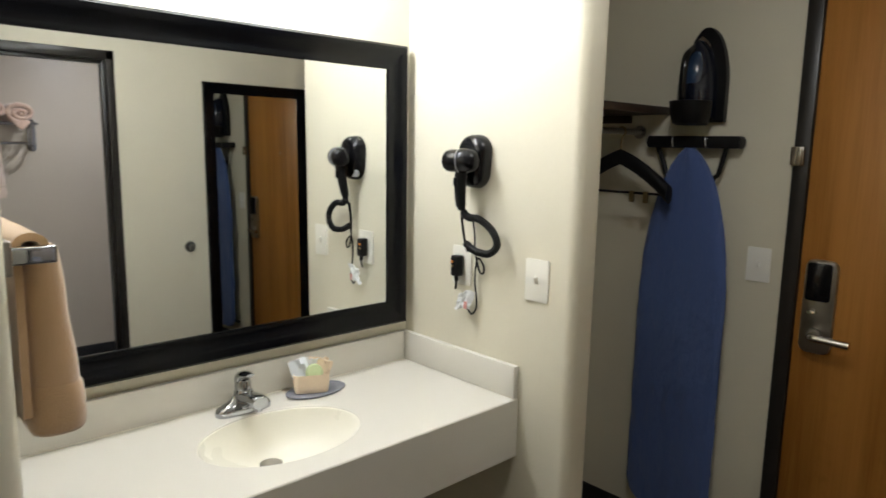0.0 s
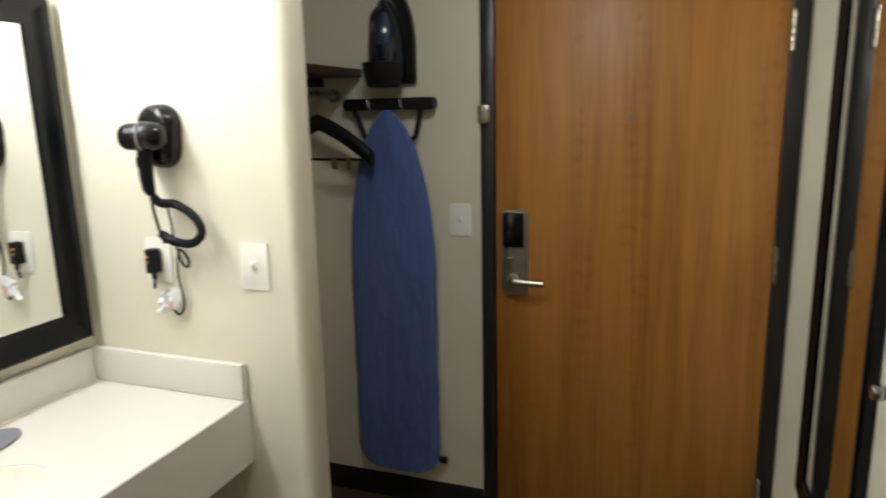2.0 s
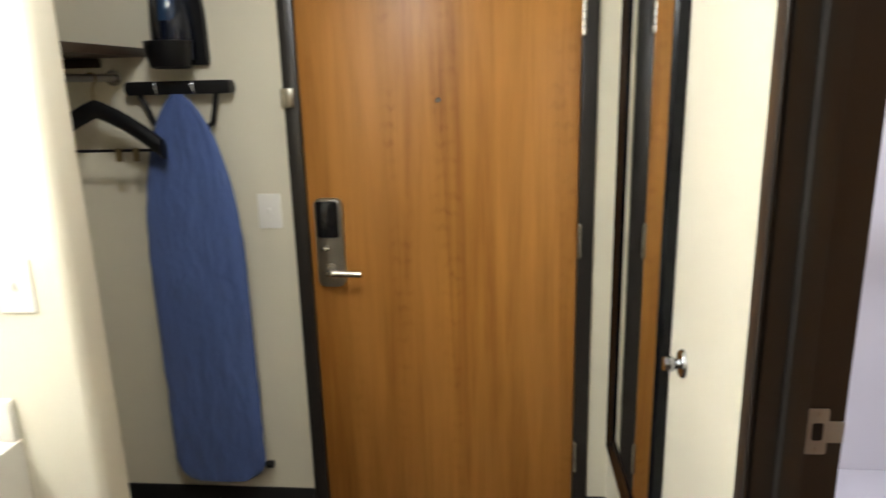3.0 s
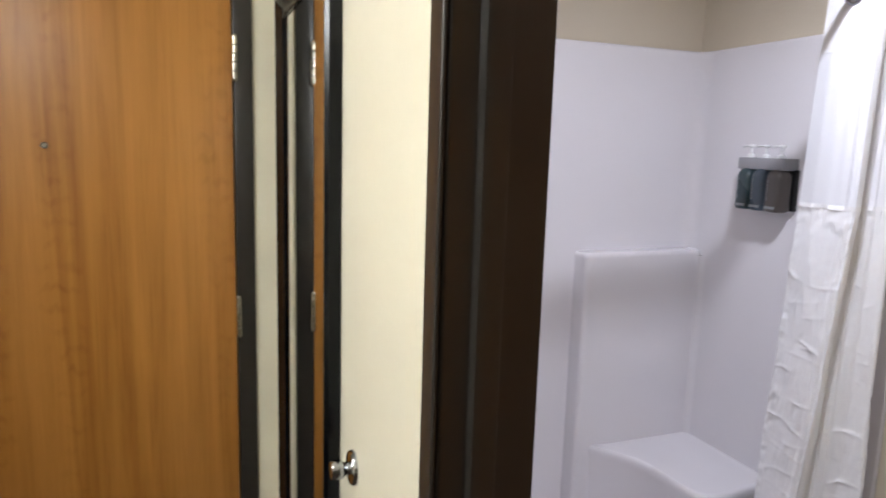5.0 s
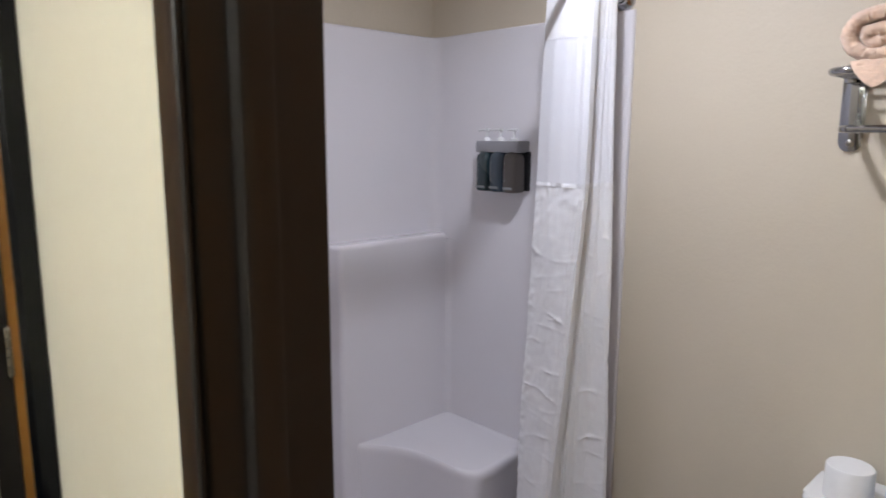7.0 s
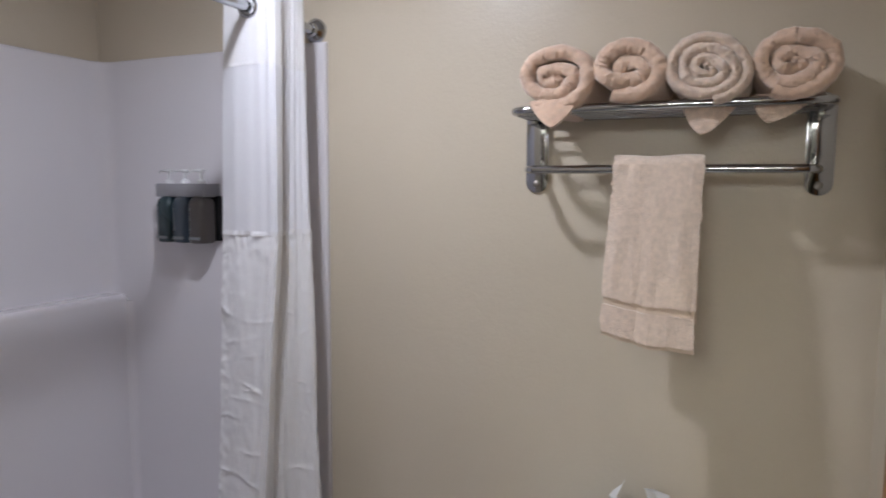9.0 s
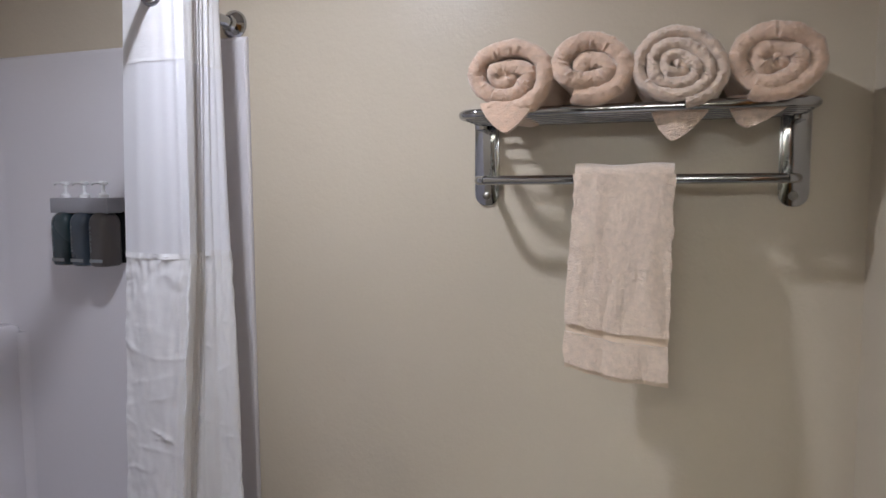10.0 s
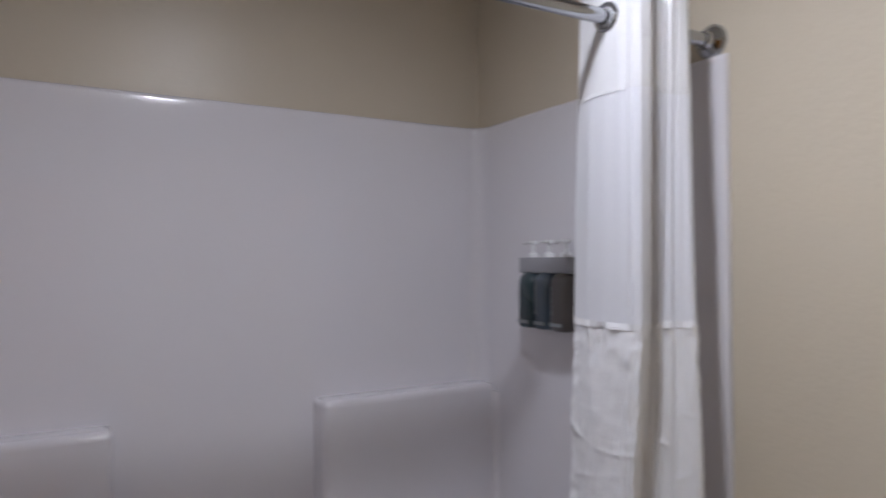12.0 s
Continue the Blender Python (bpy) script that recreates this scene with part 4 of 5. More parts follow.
lv_ = [(0.07, 0.0), (0.6, 0.0), (1.2, 0.0), (1.955, 0.0), (1.985, 0.0), (1.988, 0.0002), (1.9935, 0.0017), (1.9965, 0.005), (1.997, 0.009), (1.997, 0.020)]
part("wall_panel", sheet([[(a, b, z) for a, b in stall_plan(d)] for z, d in lv_]), ACRYLIC, shower, "glossy white acrylic wall panels")


def ledge(y0, y1, z1, depth):
    bm = box((SX - depth, y0, 0.09), (SX + 0.01, y1, z1))
    front = [e for e in bm.edges if all(v.co.x < SX - depth + 1e-4 for v in e.verts)]
    tops = [e for e in bm.edges if e not in front and (all(v.co.z > z1 - 1e-4 for v in e.verts) or (abs(e.verts[0].co.z - e.verts[1].co.z) < 1e-6 and all(v.co.z > z1 - 1e-4 for v in e.verts)))]
    bmesh.ops.bevel(bm, geom=list(set(front + tops)), offset=0.020, segments=6, profile=0.5, affect="EDGES", clamp_overlap=True)
    return bm


part("shelf_block", ledge(BY + 0.012, -1.168, 1.200, 0.086), ACRYLIC, shower, "moulded back block with a rounded ledge")
part("shelf_block", ledge(-0.665, -0.14, 1.190, 0.086), ACRYLIC, shower, "moulded back block with a rounded ledge")
seat_line = smooth_path([(0.20, -1.212, 0), (0.150, -1.250, 0), (0.080, -1.302, 0), (0.0, -1.345, 0), (-0.10, -1.364, 0), (-0.20, -1.371, 0), (-0.268, -1.382, 0), (-0.304, -1.412, 0), (-0.314, -1.475, 0), (-0.302, -1.588, 0), (-0.285, -1.73, 0)], 6)
cx, cy = 0.10, -1.62
lp = lambda g, z: [(cx + (p.x - cx) * g, cy + (p.y - cy) * g, z) for p in seat_line] + [(0.25, BY + 0.008, z), (0.25, -1.205, z)]
part("corner_seat", rings([lp(0.955, 0.06), lp(0.985, 0.350), lp(0.997, 0.374), lp(1.001, 0.388), lp(0.997, 0.400), lp(0.986, 0.408), lp(0.968, 0.412), lp(0.93, 0.412), lp(0.7, 0.408)]), ACRYLIC, shower, "curved corner seat")
cove = lambda cx_, cy_, r: [(cx_, cy_), (cx_, cy_ + r)] + [(cx_ - r + r * math.cos(a), cy_ + r - r * math.sin(a)) for a in (radians(10 * k) for k in range(1, 9))] + [(cx_ - r, cy_)]
part("corner_cove", prism(cove(SX - 0.079, FA - 0.001, 0.042), "z", 0.40, 1.176), ACRYLIC, shower, "rounded inner corner")
part("shower_pan", box((SH0 + 0.02, BY + 0.02, 0.0), (SX, -0.15, 0.09), 0.01), ACRYLIC, shower)
part("curb", box((SH0 - 0.02, BY + 0.004, 0.0), (SH0 + 0.09, -0.130, 0.13), 0.025, 4), ACRYLIC, shower, "rounded shower curb")

# soap dispenser
disp = thing("soap_dispenser", (-0.205, BY + 0.03, 1.40), "grey wall dispenser with three pump bottles", "soap dispenser")
DYF = -1.650
part("bracket", box((-0.249, BY + 0.014, 1.542), (-0.045, DYF, 1.584), 0.003, 3), GREY_PLASTIC, disp, "grey plastic bottle bracket")
part("back_panel", box((-0.258, BY + 0.014, 1.402), (-0.050, BY + 0.034, 1.5455), 0.003), BLACK_MATT, disp, "black plastic back panel")
for bxx, mt, w, lb in ((-0.088, TEAL_BOTTLE, 0.0310, "dark teal pump bottle"), (-0.155, BLUE_BOTTLE, 0.0310, "slate blue pump bottle"), (-0.222, BROWN_BOTTLE, 0.0315, "taupe pump bottle")):
    yc = BY + 0.069
    bot = part("bottle", rings([[(bxx + a * g, yc + b * g, 1.397 + h) for a, b in round_rect(-w, w, -0.036, 0.036, 0.020, 6)] for g, h in ((0.80, 0.0), (0.93, 0.003), (1.0, 0.011), (1.0, 0.112), (0.97, 0.124), (0.86, 0.136), (0.62, 0.144), (0.38, 0.148))]), mt, disp, lb)
    yf = yc + 0.0362
    part("label_band", box((bxx - w * 0.70, yf - 0.001, 1.409), (bxx + w * 0.70, yf + 0.0006, 1.418)), PALE_PRINT, bot)
    for k in range(7):
        part("label_bar", box((bxx + w * 0.42, yf - 0.001, 1.437 + k * 0.0105), (bxx + w * 0.42 + 0.0045, yf + 0.0006, 1.437 + k * 0.0105 + 0.0035 + 0.004 * (k * 5 % 3 == 0))), PALE_PRINT, bot)
    part("neck", tube([(bxx, yc, 1.535), (bxx, yc, 1.5845)], 0.012, 14), BLACK_MATT, bot)
    part("pump_collar", lathe([(0.0135, 0), (0.0135, 0.008), (0.010, 0.012), (0.006, 0.014)], pose(bxx, yc, 1.584), 16), CLEAR_PUMP, bot)
    part("pump_stem", tube([(bxx, yc, 1.596), (bxx, yc, 1.622)], 0.0048, 10), CLEAR_PUMP, bot)
    part("pump_head", rings([[(bxx + dx, yc + wy * math.cos(t), 1.624 + hh + hz * math.sin(t)) for t in (2 * math.pi * k / 10 for k in range(10))] for dx, hh, wy, hz in ((-0.011, 0.0, 0.006, 0.003), (-0.009, 0.0, 0.010, 0.006), (0.006, 0.001, 0.010, 0.0065), (0.012, 0.002, 0.006, 0.004), (0.034, 0.001, 0.0045, 0.003), (0.040, -0.004, 0.004, 0.003))]), CLEAR_PUMP, bot)

# curtain rod
RODX, RODZ = -0.612, 2.030
crod = thing("shower_rod", (RODX, -0.93, RODZ), "polished chrome shower curtain rod with round flanges", "shower rod")
part("rod", tube([(RODX, BY + 0.012, RODZ), (RODX, -0.137, RODZ)], 0.0145, 16), CHROME, crod)
for yy, s in ((BY, 1), (-0.1265, -1)):
    part("flange", lathe([(0.036, 0.001), (0.036, 0.006), (0.031, 0.013), (0.020, 0.022), (0.0175, 0.034), (0.015, 0.034)], pose(RODX, yy, RODZ, -90 * s), 28), CHROME, crod)

# curtain, drawn to the towel wall
curtain = thing("shower_curtain", (-0.6, -1.57, 0.15), "white satin shower curtain with a sheer window, drawn aside", "shower curtain")


FOLDS = {2.11: ((-0.512, -1.462), (-0.60, -1.437), (-0.682, -1.452), (-0.674, -1.496), (-0.668, -1.526), (-0.672, -1.560), (-0.668, -1.592), (-0.61, -1.64), (-0.56, -1.655)),
         1.44: ((-0.494, -1.452), (-0.59, -1.435), (-0.685, -1.442), (-0.668, -1.482), (-0.654, -1.515), (-0.672, -1.550), (-0.695, -1.575), (-0.60, -1.62), (-0.52, -1.640)),
         0.16: ((-0.430, -1.460), (-0.510, -1.432), (-0.578, -1.436), (-0.574, -1.48), (-0.594, -1.522), (-0.652, -1.556), (-0.735, -1.575), (-0.62, -1.63), (-0.53, -1.650))}
FOLD_PATHS = {z: smooth_path([(a, b, 0) for a, b in pts], 40) for z, pts in FOLDS.items()}


_rnd = random.Random(21)
CREASES = [(1.42 - 0.050 * k + _rnd.uniform(-0.03, 0.03), _rnd.uniform(-0.05, 0.05), _rnd.uniform(-0.02, 0.03), _rnd.uniform(0.0030, 0.0070), _rnd.uniform(0.0020, 0.0045)) for k in range(25)]


def cloth(u, z):
    """A point of the pleated curtain: u along the cloth, z the height."""
    k = min(u * 320, 319.999)
    i, f = int(k), k - int(k)
    zt, zb = (2.11, 1.44) if z > 1.44 else (1.44, 0.16)
    g = (zt - z) / (zt - zb)
    a = FOLD_PATHS[zt][i].lerp(FOLD_PATHS[zt][i + 1], f)
    b = FOLD_PATHS[zb][i].lerp(FOLD_PATHS[zb][i + 1], f)
    p = a.lerp(b, g)
    low = max(0.0, (1.95 - z) / 1.8)
    x = p.x + 0.007 * (0.2 + low) * noise.noise((u * 9, z * 2.2, 0.3))
    y = p.y + 0.010 * (0.2 + low) * noise.noise((u * 8, z * 1.8, 9.3))
    pleat = math.exp(-((u - 0.27) / 0.07) ** 2)
    y += 0.006 * pleat * math.sin(u * 150) * (0.4 + 0.6 * min(1.0, max(0.0, (z - 0.9) / 1.1)))
    mid = max(0.0, 1 - abs((u - 0.46) / 0.20)) ** 0.5
    x += 0.006 * mid * math.sin((u - 0.28) * 95 + 0.8 * z) * (0.5 + 0.5 * min(1.0, max(0.0, (z - 0.9) / 1.0)))
    if z < 1.455:
        pucker = max(0.0, 1 - (1.455 - z) / 0.11)
        hem = sum(math.exp(-((u - c) / 0.028) ** 2) for c in (0.01, 0.27, 0.74))
        y += 0.007 * pucker * noise.noise((u * 42, z * 34, 3.0)) + 0.0045 * hem * noise.noise((u * 26, z * 40, 5.0))
        for z0, tilt, sag, deep, wide in CREASES:
            lag = u * 4 % 1.0
            dz = z - (z0 + tilt * lag + sag * math.sin(math.pi * lag) + 0.006 * noise.noise((u * 12, z0 * 30, 1.0)))
            y += deep * max(0.0, 0.25 + 1.1 * noise.noise((u * 9, z0 * 19, 8.0))) * math.exp(-abs(dz) / wide)
        y += 0.004 * noise.noise((u * 14, z * 9, 6.0)) + 0.0016 * noise.noise((u * 40, z * 30, 2.0))
    elif z < 1.889:
        y += 0.003 * noise.noise((u * 20, z * 1.2, 7.0))
    return Vector((x, y, z))


NU = 200


def strip(z0, z1, n, shift=0.0):
    rows = [[cloth(i / NU, z0 + (z1 - z0) * j / n) for i in range(NU + 1)] for j in range(n + 1)]
    back = Vector((0, 0.0012 if not shift else 0.0030, 0))
    return rings([[p + Vector((0, shift, 0)) for p in r] + [p - back for p in reversed(r)] for r in rows], caps=False)


part("header_band", strip(1.889, 2.105, 8), SATIN, curtain, "white satin header band")
part("sheer_window", strip(1.455, 1.8885, 14), VOILE, curtain, "sheer white voile window")
part("lower_panel", strip(0.16, 1.4545, 300), SATIN, curtain, "crinkled white satin lower panel")
part("seam", strip(1.450, 1.462, 1, 0.0016), SATIN, curtain)
part("seam", strip(1.886, 1.894, 1, 0.0014), SATIN, curtain)
crossings = [k / 400 for k in range(2, 398) if (cloth(k / 400, RODZ).x - RODX) * (cloth((k + 1) / 400, RODZ).x - RODX) < 0]
for ub in crossings[:1]:
    c = cloth(ub, RODZ)
    d = (cloth(ub + 0.004, RODZ) - cloth(ub - 0.004, RODZ)).normalized()
    nrm = d.cross(Vector((0, 0, 1))).normalized()
    ring = [c + 0.024 * (math.cos(t) * d + math.sin(t) * Vector((0, 0, 1))) for t in (2 * math.pi * j / 28 for j in range(28))]
    part("grommet", tube(ring, 0.0045, 8, True), CHROME, curtain, "plastic hookless ring")

# ---- towel wall ----
rack = thing("towel_rack", (-1.607, BY, 1.57), "chrome hotel towel rack with shelf and lower bar", "towel rack")
XA, XB = -1.288, -1.926
for xx in (XA, XB):
    pl = part("wall_plate", prism(round_rect(xx - 0.028, xx + 0.028, 1.566, 1.790, 0.026, 8), "y", BY + 0.001, BY + 0.006, 0.0015), CHROME, rack, "polished chrome wall plate")
    part("screw", lathe([(0.0095, 0.005), (0.009, 0.008), (0.005, 0.0105), (0.001, 0.011)], pose(xx, BY, 1.588, -90), 14), NICKEL, pl)
    s = 1 if xx == XA else -1
    part("bracket_web", box((xx - s * 0.026 - 0.0015, BY + 0.003, 1.60), (xx - s * 0.026 + 0.0015, BY + 0.026, 1.765), 0.001), CHROME, rack)
    part("bar_arm", tube(smooth_path([(xx - s * 0.008, BY + 0.004, 1.622), (xx - s * 0.010, BY + 0.10, 1.622), (xx - s * 0.018, BY + 0.138, 1.622), (xx - s * 0.034, BY + 0.150, 1.622)], 5), 0.009, 12), CHROME, rack)
    part("shelf_arm", box((xx - 0.012, BY + 0.004, 1.735), (xx + 0.012, BY + 0.060, 1.757), 0.003), CHROME, rack)
part("lower_bar", tube([(XA - 0.032, BY + 0.150, 1.622), (XB + 0.032, BY + 0.150, 1.622)], 0.0095, 16), CHROME, rack)
ZS = 1.753
o = round_rect(XB - 0.004, XA + 0.004, BY + 0.020, BY + 0.214, 0.040, 8)
part("shelf_rim", tube([(a, b, ZS) for a, b in o], 0.0092, 14, True), CHROME, rack)
for k in range(5):
    yy = BY + 0.050 + 0.034 * k
    part("shelf_rail", tube([(XB - 0.003, yy, ZS - 0.005), (XA + 0.003, yy, ZS - 0.005)], 0.0045, 10), CHROME, rack)


def rolled_towel(xc, yf, zc, rx, rz, turns, thick, material, label, seed, length=0.30, phase=0.0, squash=0.0, flat=0.0, tilt=0.0):
    """A towel rolled about the y axis; its wound end faces the room."""
    rnd = random.Random(seed)
    ob = thing("rolled_towel", (xc, yf - length / 2, zc - rz), label, "towel", "rolled towels on the rack")
    n = int(turns * 90)
    loops = []
    ends = [rnd.uniform(-1, 1) for _ in range(8)]
    for k in range(n + 1):
        s = k / n
        a = phase + 2 * math.pi * turns * s
        s1 = 1 - 0.45 / turns
        r = 0.02 + 0.98 * s / s1 if s < s1 else 1.0 + 0.05 * (s - s1) / (1 - s1)
        w = 1 + 0.18 * math.sin(2 * a + seed) * (1 - s) + 0.09 * math.sin(3 * a + 2 * seed) * (1 - s) + 0.12 * noise.noise((a * 0.9, seed, 0)) * (1.1 - s)
        ex, ez = (rx - thick / 2) * r * w, (rz - thick / 2) * r * w * (1 - squash * math.sin(a) * (1 - s))
        du, dv = ex * math.cos(a - tilt), ez * math.sin(a - tilt) * (1 - flat * max(0.0, 1 - s / s1))
        c = Vector((xc + du * math.cos(tilt) - dv * math.sin(tilt), 0, zc + du * math.sin(tilt) + dv * math.cos(tilt)))
        nr = Vector((math.cos(a) * rz, 0, math.sin(a) * rx)).normalized()
        th = thick * (1.16 + 0.17 * noise.noise((a * 2.2, seed * 3, 4)) + 0.035 * min(1.0, 1.6 * r) * noise.noise((a * 8, seed * 2, 9)))
        bulge = 0.010 * (1 - s) * ends[0] + 0.010 * noise.noise((a * 0.8, seed, 8)) + 0.012 * math.sin(math.pi * s) * ends[1]
        yy = yf + bulge - 0.006 * (1 - s)
        prof = [(-0.5, 0.013), (-0.42, 0.006), (-0.22, 0.001), (0.0, -0.001), (0.22, 0.001), (0.42, 0.006), (0.5, 0.013), (0.5, 0.03), (0.5, 0.06), (0.5, 0.10), (0.5, length), (-0.5, length), (-0.5, 0.05)]
        loops.append([Vector((c.x, yy - d + 0.0045 * min(1.0, 1.6 * r) * noise.noise((a * 6 * max(0.3, r), q * 4, seed)) + 0.0015 * r * noise.noise((a * 22, q * 9, seed)), c.z)) + nr * (th * q + 0.0026 * r * noise.noise((a * 6, d * 45, seed + 2)) + 0.0018 * r * noise.noise((a * 19, d * 120, seed + 5))) for q, d in prof])
    bm = rings(loops)
    part("roll", bm, material, ob)
    return ob


def flap(parent, xc, yf, z1, w, drop, material, lean, tip):
    """The loose corner of a rolled towel, hanging as a soft triangle."""
    rows = []
    for j in range(11):
        v = j / 10
        hw = w * (1 - v ** 1.4) ** 0.8 + 0.003
        rows.append([(xc + tip * v + hw * (i / 5 - 1), yf - 0.008 * (1 - v) ** 2 - 0.012 * abs(i / 5 - 1) ** 2 * (1 - v) + lean * v, z1 + 0.012 * (1 - v) - drop * v) for i in range(11)])
    return part("loose_corner", thicken(sheet(rows), 0.013), material, parent)


ZR = ZS - 0.005
t1 = rolled_towel(-1.386, -1.486, ZR + 0.071, 0.089, 0.073, 2.4, 0.0275, TERRY_PINK, "beige-pink terry towel rolled up, corner hanging loose", 3, phase=2.65, squash=0.1, flat=0.45, tilt=0.15, length=0.22)
flap(t1, -1.388, -1.480, ZR + 0.010, 0.050, 0.048, TERRY_PINK, 0.012, -0.004)
t2 = rolled_towel(-1.541, -1.492, ZR + 0.080, 0.079, 0.066, 2.1, 0.0300, TERRY_PINK, "beige-pink terry towel rolled tight with an open centre", 8, phase=-1.745, squash=-0.1, flat=0.35, tilt=0.25, length=0.22)
t3 = rolled_towel(-1.696, -1.492, ZR + 0.071, 0.086, 0.068, 3.6, 0.0205, TERRY_PALE, "pale sand terry towel rolled in many turns", 5, phase=0.77, flat=0.2, tilt=0.15, length=0.22)
flap(t3, -1.708, -1.545, ZR + 0.004, 0.050, 0.060, TERRY_PALE, 0.0, 0.016)
t4 = rolled_towel(-1.852, -1.496, ZR + 0.074, 0.083, 0.066, 2.6, 0.0270, TERRY_PINK, "beige-pink terry towel loosely rolled", 12, phase=1.4, squash=0.12, flat=0.35, tilt=-0.1, length=0.22)
# Paler terry than its roll: light on this corner is put into the colour.
flap(t4, -1.845, -1.545, ZR + 0.004, 0.050, 0.040, TERRY_PALE, 0.0, 0.030)

# hand towel on the lower bar
hand = thing("hand_towel", (-1.60, BY + 0.15, 1.25), "sand terry hand towel folded over the rack's lower bar", "towel")
HB, HZT = BY + 0.150, 1.643


def towel_face(z0, z1, off, n=22, grow=0.0):
    rows = []
    for j in range(n + 1):
        z = z0 + (z1 - z0) * j / n
        v = (HZT - z) / 0.40
        xr, xl = -1.512 + 0.008 * v, -1.697 + 0.004 * v
        rows.append([(xl - grow + (xr - xl + 2 * grow) * i / 60 + 0.0008 * noise.noise((i // 59, z * 60, 4.0)),
                      HB + 0.019 + 0.058 * v + off + 0.005 * noise.noise((i * 0.12, z * 9, 2.0)) + 0.0013 * noise.noise((i * 0.5, z * 55, 6.0)) - 0.004 * max(0, abs(i / 30 - 1) - 0.8) * 5,
                      z - 0.016 * v * (1 - i / 60) - 0.005 * v * math.sin(i * 0.075) + 0.003 * noise.noise((i * 0.08, 5, z))) for i in range(61)])
    return rows


cols = []
for j in range(13):
    a = math.pi * j / 12
    cols.append([(-1.697 + 0.185 * i / 24, HB + 0.001 - 0.019 * math.cos(a) + 0.0, HZT - 0.022 + 0.022 * math.sin(a) + 0.002 * math.sin(i * 0.35)) for i in range(25)])
bm = thicken(sheet([[(x, HB - 0.018 - 0.010 * k / 10, HZT - 0.36 + 0.034 * k) for x in (-1.694 + 0.180 * i / 24 for i in range(25))] for k in range(11)]), 0.010)
part("back_drop", bm, TERRY_SAND, hand)
part("top_fold", thicken(sheet(cols), -0.009), TERRY_SAND, hand)
part("front_drop", thicken(sheet(towel_face(1.337, HZT - 0.012, 0.0, 60)), 0.012), TERRY_SAND, hand)
part("woven_band", thicken(sheet(towel_face(1.322, 1.3368, -0.0025, 4)), 0.008), TERRY_BAND, hand, "flat woven border band")
part("bottom_end", thicken(sheet(towel_face(1.260, 1.3218, 0.001, 16)), 0.013), TERRY_SAND, hand)
part("fringe_hem", thicken(sheet(towel_face(1.252, 1.2598, -0.001, 3)), 0.009), TERRY_BAND, hand, "pale stitched hem")
part("care_label", box((-1.635, HB + 0.066, 1.240), (-1.595, HB + 0.068, 1.256), 0.0005), PALE_PRINT, hand)

# ---- toilet, with the things on its tank ----
toilet = thing("toilet", (-1.53, -1.4, 0.0), "white china toilet with a tank against the wall", "toilet")
QX = -1.535
part("tank", prism(round_rect(QX - 0.21, QX + 0.21, BY + 0.012, BY + 0.205, 0.030), "z", 0.37, 0.672, 0.012, 3), CERAMIC, toilet)
part("tank_lid", prism(round_rect(QX - 0.222, QX + 0.222, BY + 0.006, BY + 0.216, 0.034), "z", 0.673, 0.708, 0.012, 4), CERAMIC, toilet)
part("flush_lever", tube(smooth_path([(QX + 0.15, BY + 0.205, 0.625), (QX + 0.15, BY + 0.228, 0.625), (QX + 0.12, BY + 0.232, 0.622), (QX + 0.075, BY + 0.230, 0.616)], 5), 0.006, 10), CHROME, toilet)
egg = lambda g, z, sh=0.0: [(QX + 0.185 * g * math.cos(t), BY + 0.46 + sh + 0.235 * g * math.sin(t) * (1.08 if math.sin(t) > 0 else 0.95), z) for t in (2 * math.pi * k / 36 for k in range(36))]
part("bowl", rings([egg(0.62, 0.0, -0.03), egg(0.60, 0.05, -0.03), egg(0.58, 0.16, -0.02), egg(0.78, 0.28), egg(0.97, 0.36), egg(1.0, 0.385), egg(0.98, 0.395), egg(0.82, 0.395), egg(0.70, 0.32), egg(0.40, 0.22)]), CERAMIC, toilet)
part("seat_ring", rings([egg(1.02, 0.397), egg(1.03, 0.407), egg(1.0, 0.415), egg(0.72, 0.413), egg(0.70, 0.400)], closed=True), CERAMIC, toilet)
part("seat_lid", rings([egg(1.03, 0.417), egg(1.04, 0.425), egg(1.0, 0.434), egg(0.6, 0.439)]), CERAMIC, toilet)
part("tank_neck", box((QX - 0.12, BY + 0.06, 0.2), (QX + 0.12, BY + 0.30, 0.372), 0.02, 3), CERAMIC, toilet)
roll = thing("toilet_paper_roll", (-1.405, BY + 0.15, 0.709), "spare white toilet paper roll standing on the tank", "paper roll")
part("paper", lathe([(0.021, 0.0), (0.052, 0.0), (0.055, 0.003), (0.055, 0.084), (0.052, 0.088), (0.021, 0.088)], pose(-1.405, BY + 0.15, 0.7085), 32), PAPER, roll)
tb = thing("tissue_box", (-1.575, BY + 0.12, 0.709), "blue and white card tissue box with a pulled tissue", "tissue box")
tm = pose(-1.580, BY + 0.118, 0.7087, 0, 0, -14)
part("card_box", prism(round_rect(-0.085, 0.085, -0.055, 0.055, 0.003, 2), "z", 0, 0.088, 0.002), TISSUE_BLUE, tb).data.transform(tm)
part("white_print", prism(round_rect(-0.085, 0.02, -0.0552, 0.0552, 0.003, 2), "z", 0.02, 0.0885, 0.001), PAPER, tb).data.transform(tm)
part("opening_film", prism([(0.055 * math.cos(t), 0.028 * math.sin(t)) for t in (2 * math.pi * k / 24 for k in range(24))], "z", 0.0885, 0.0895), PAPER, tb).data.transform(tm)
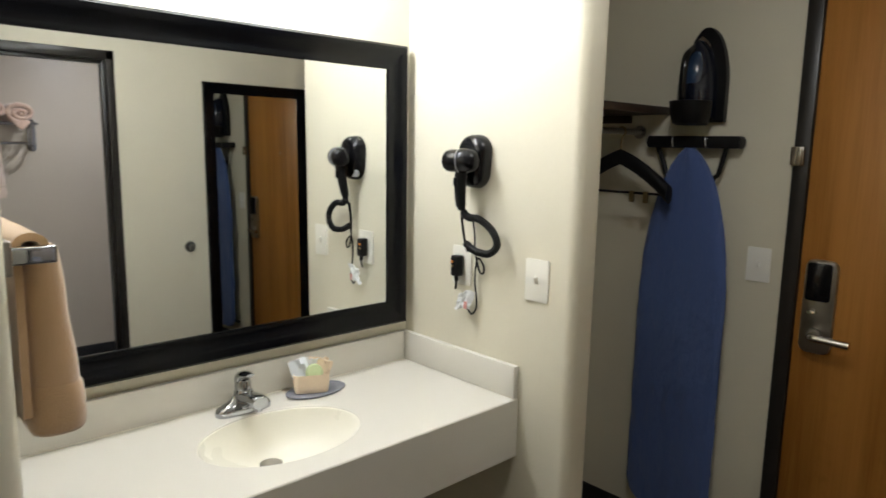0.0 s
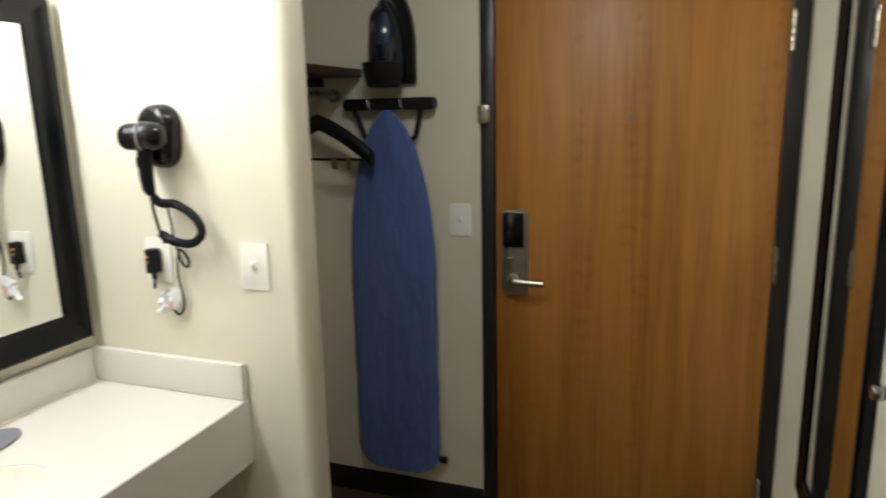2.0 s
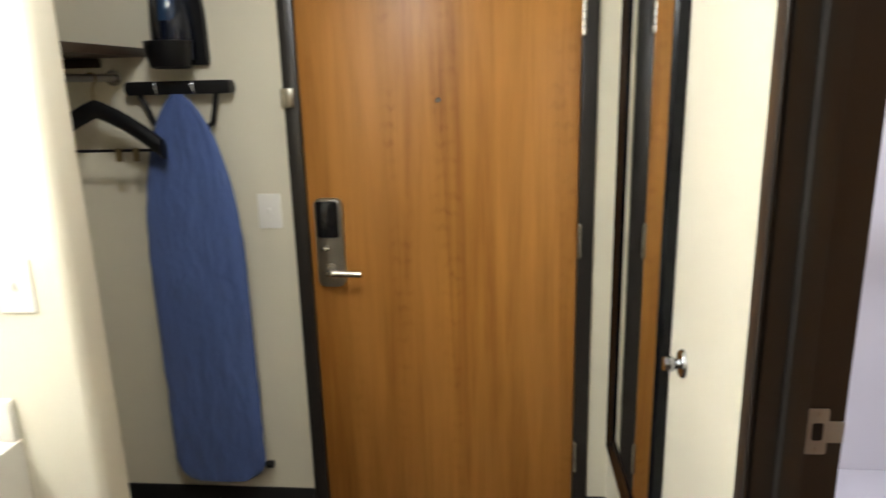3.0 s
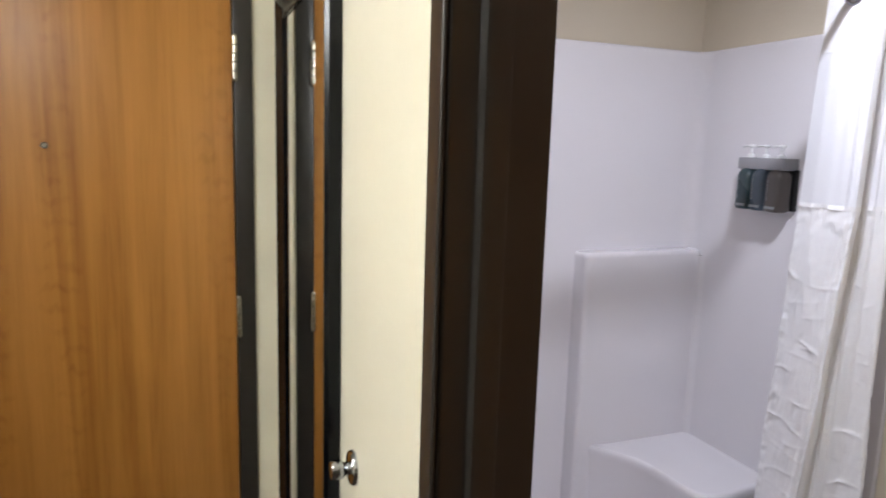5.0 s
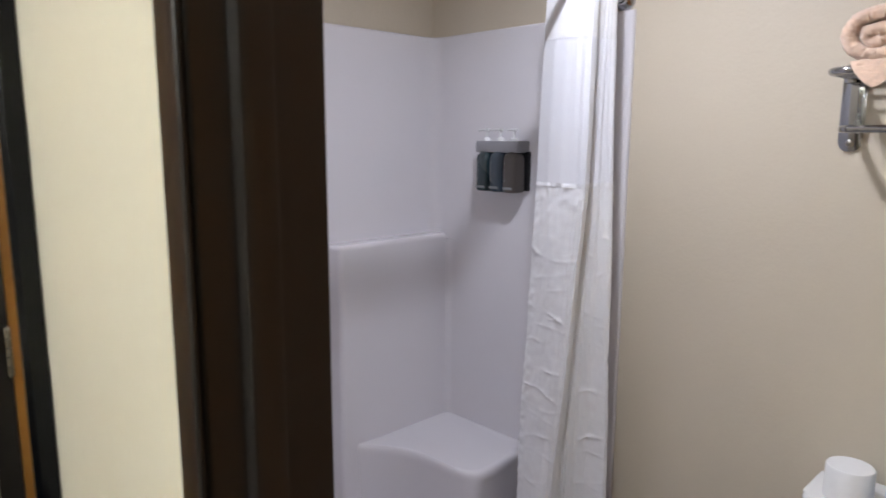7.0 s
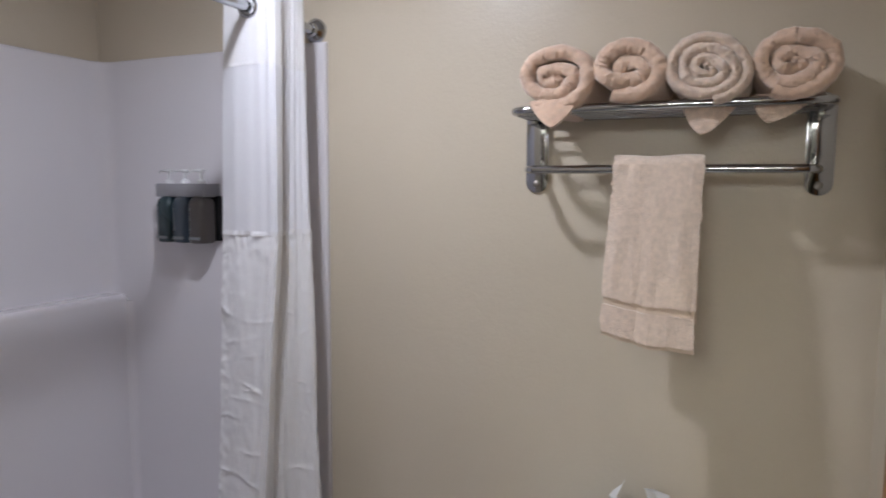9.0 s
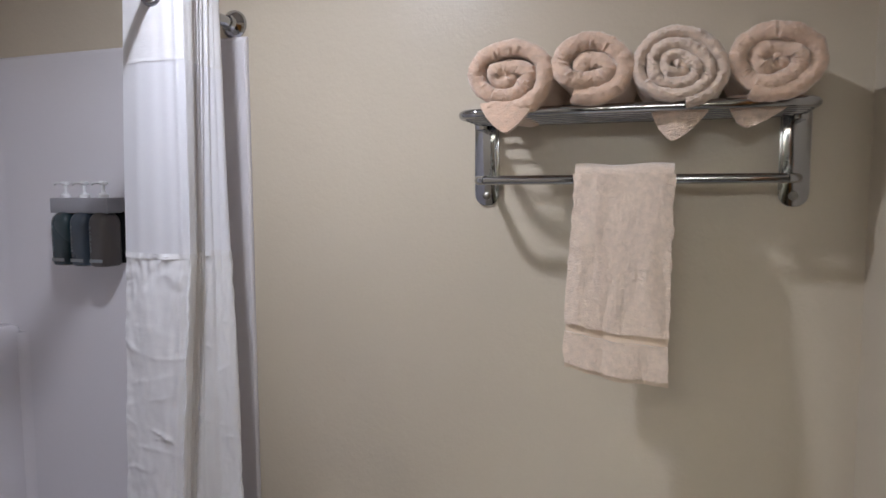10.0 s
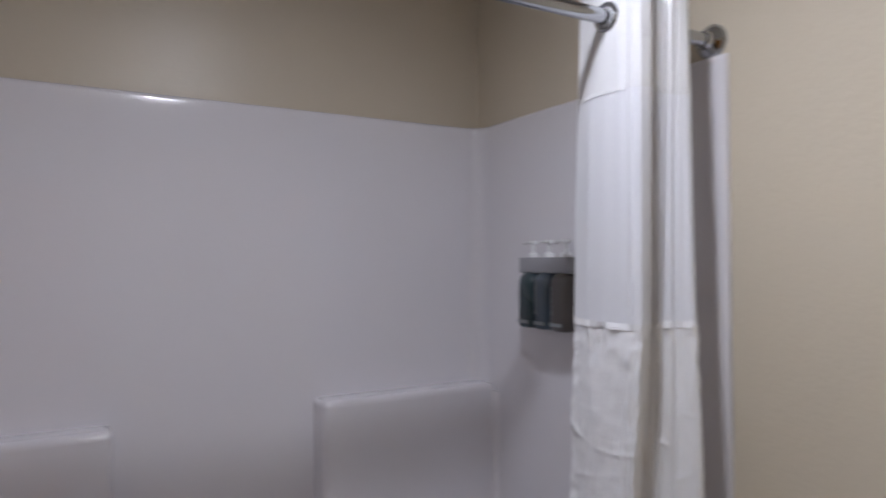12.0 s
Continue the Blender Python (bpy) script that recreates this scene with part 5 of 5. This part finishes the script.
part("tissue", thicken(sheet([[tm @ Vector((-0.070 + 0.14 * i / 12 + 0.030 * (j / 10) * math.sin(i * 0.9), 0.016 * math.sin(i * 1.05 + 0.5 * j) + 0.012 * noise.noise((i * 0.4, j * 0.3, 1)), 0.086 + (0.070 + 0.022 * math.sin(i * 0.55 + 0.4)) * j / 10)) for i in range(13)] for j in range(11)]), 0.0008), PAPER, tb, "crumpled white tissue")

# ---- bathroom ceiling lamp ----
dome = thing("ceiling_light", (-0.93, -0.96, H), "small round ceiling lamp with a lit opal lens", "ceiling light")
part("pan", lathe([(0.076, 0.0), (0.076, -0.006), (0.069, -0.014), (0.051, -0.016), (0.051, -0.004), (0.02, -0.004)], pose(-0.93, -0.96, H - 0.0005), 36), NICKEL, dome)
part("dome", lathe([(0.0505, -0.006), (0.049, -0.012), (0.036, -0.018), (0.018, -0.021), (0.003, -0.022)], pose(-0.93, -0.96, H), 36), DOME_GLASS, dome, "lit opal lens")

# Unseen hall lamp, added to brighten the entry door, closet and hall wall.
hall_fill = thing("ceiling_light", (-1.25, 0.92, H), "unseen round flush hall lamp added as fill light, with a lit opal dome", "ceiling light")
part("pan", lathe([(0.140, 0.0), (0.140, -0.018), (0.128, -0.026), (0.02, -0.026)], pose(-1.25, 0.92, H - 0.0005), 36), NICKEL, hall_fill)
part("dome", lathe([(0.128, -0.026), (0.124, -0.045), (0.10, -0.072), (0.055, -0.090), (0.004, -0.095)], pose(-1.25, 0.92, H), 36), HALL_FILL_GLASS, hall_fill, "lit opal glass dome of an added fill lamp")

# Lamp made up in the room out of view, as frontal fill for the door.
room_fill = thing("ceiling_light", (-3.50, 1.05, H), "unseen wide round room lamp added as fill light, with a lit opal dome", "ceiling light")
part("pan", lathe([(0.190, 0.0), (0.190, -0.018), (0.176, -0.026), (0.02, -0.026)], pose(-3.50, 1.05, H - 0.0005), 40), NICKEL, room_fill)
part("dome", lathe([(0.176, -0.026), (0.170, -0.050), (0.135, -0.084), (0.075, -0.105), (0.004, -0.112)], pose(-3.50, 1.05, H), 40), ROOM_FILL_GLASS, room_fill, "lit opal glass dome of an added fill lamp")

# ---- floor planks near the entry ----
plank_mesh = None
for i in range(14):
    for j in range(3):
        if plank_mesh is None:
            first_plank = part("floor_plank", box((0.0, 0.0, -0.012), (0.149, 1.218, 0.0), 0.001, 1), PLANK, floor_ob)
            plank_mesh = first_plank.data
            p = first_plank
        else:
            p = new("floor_plank", plank_mesh)
            p.parent = floor_ob
        p.location = (-2.10 + 0.15 * i, -1.0 + 1.219 * j - 0.41 * (i % 3) + 0.4, 0.0)
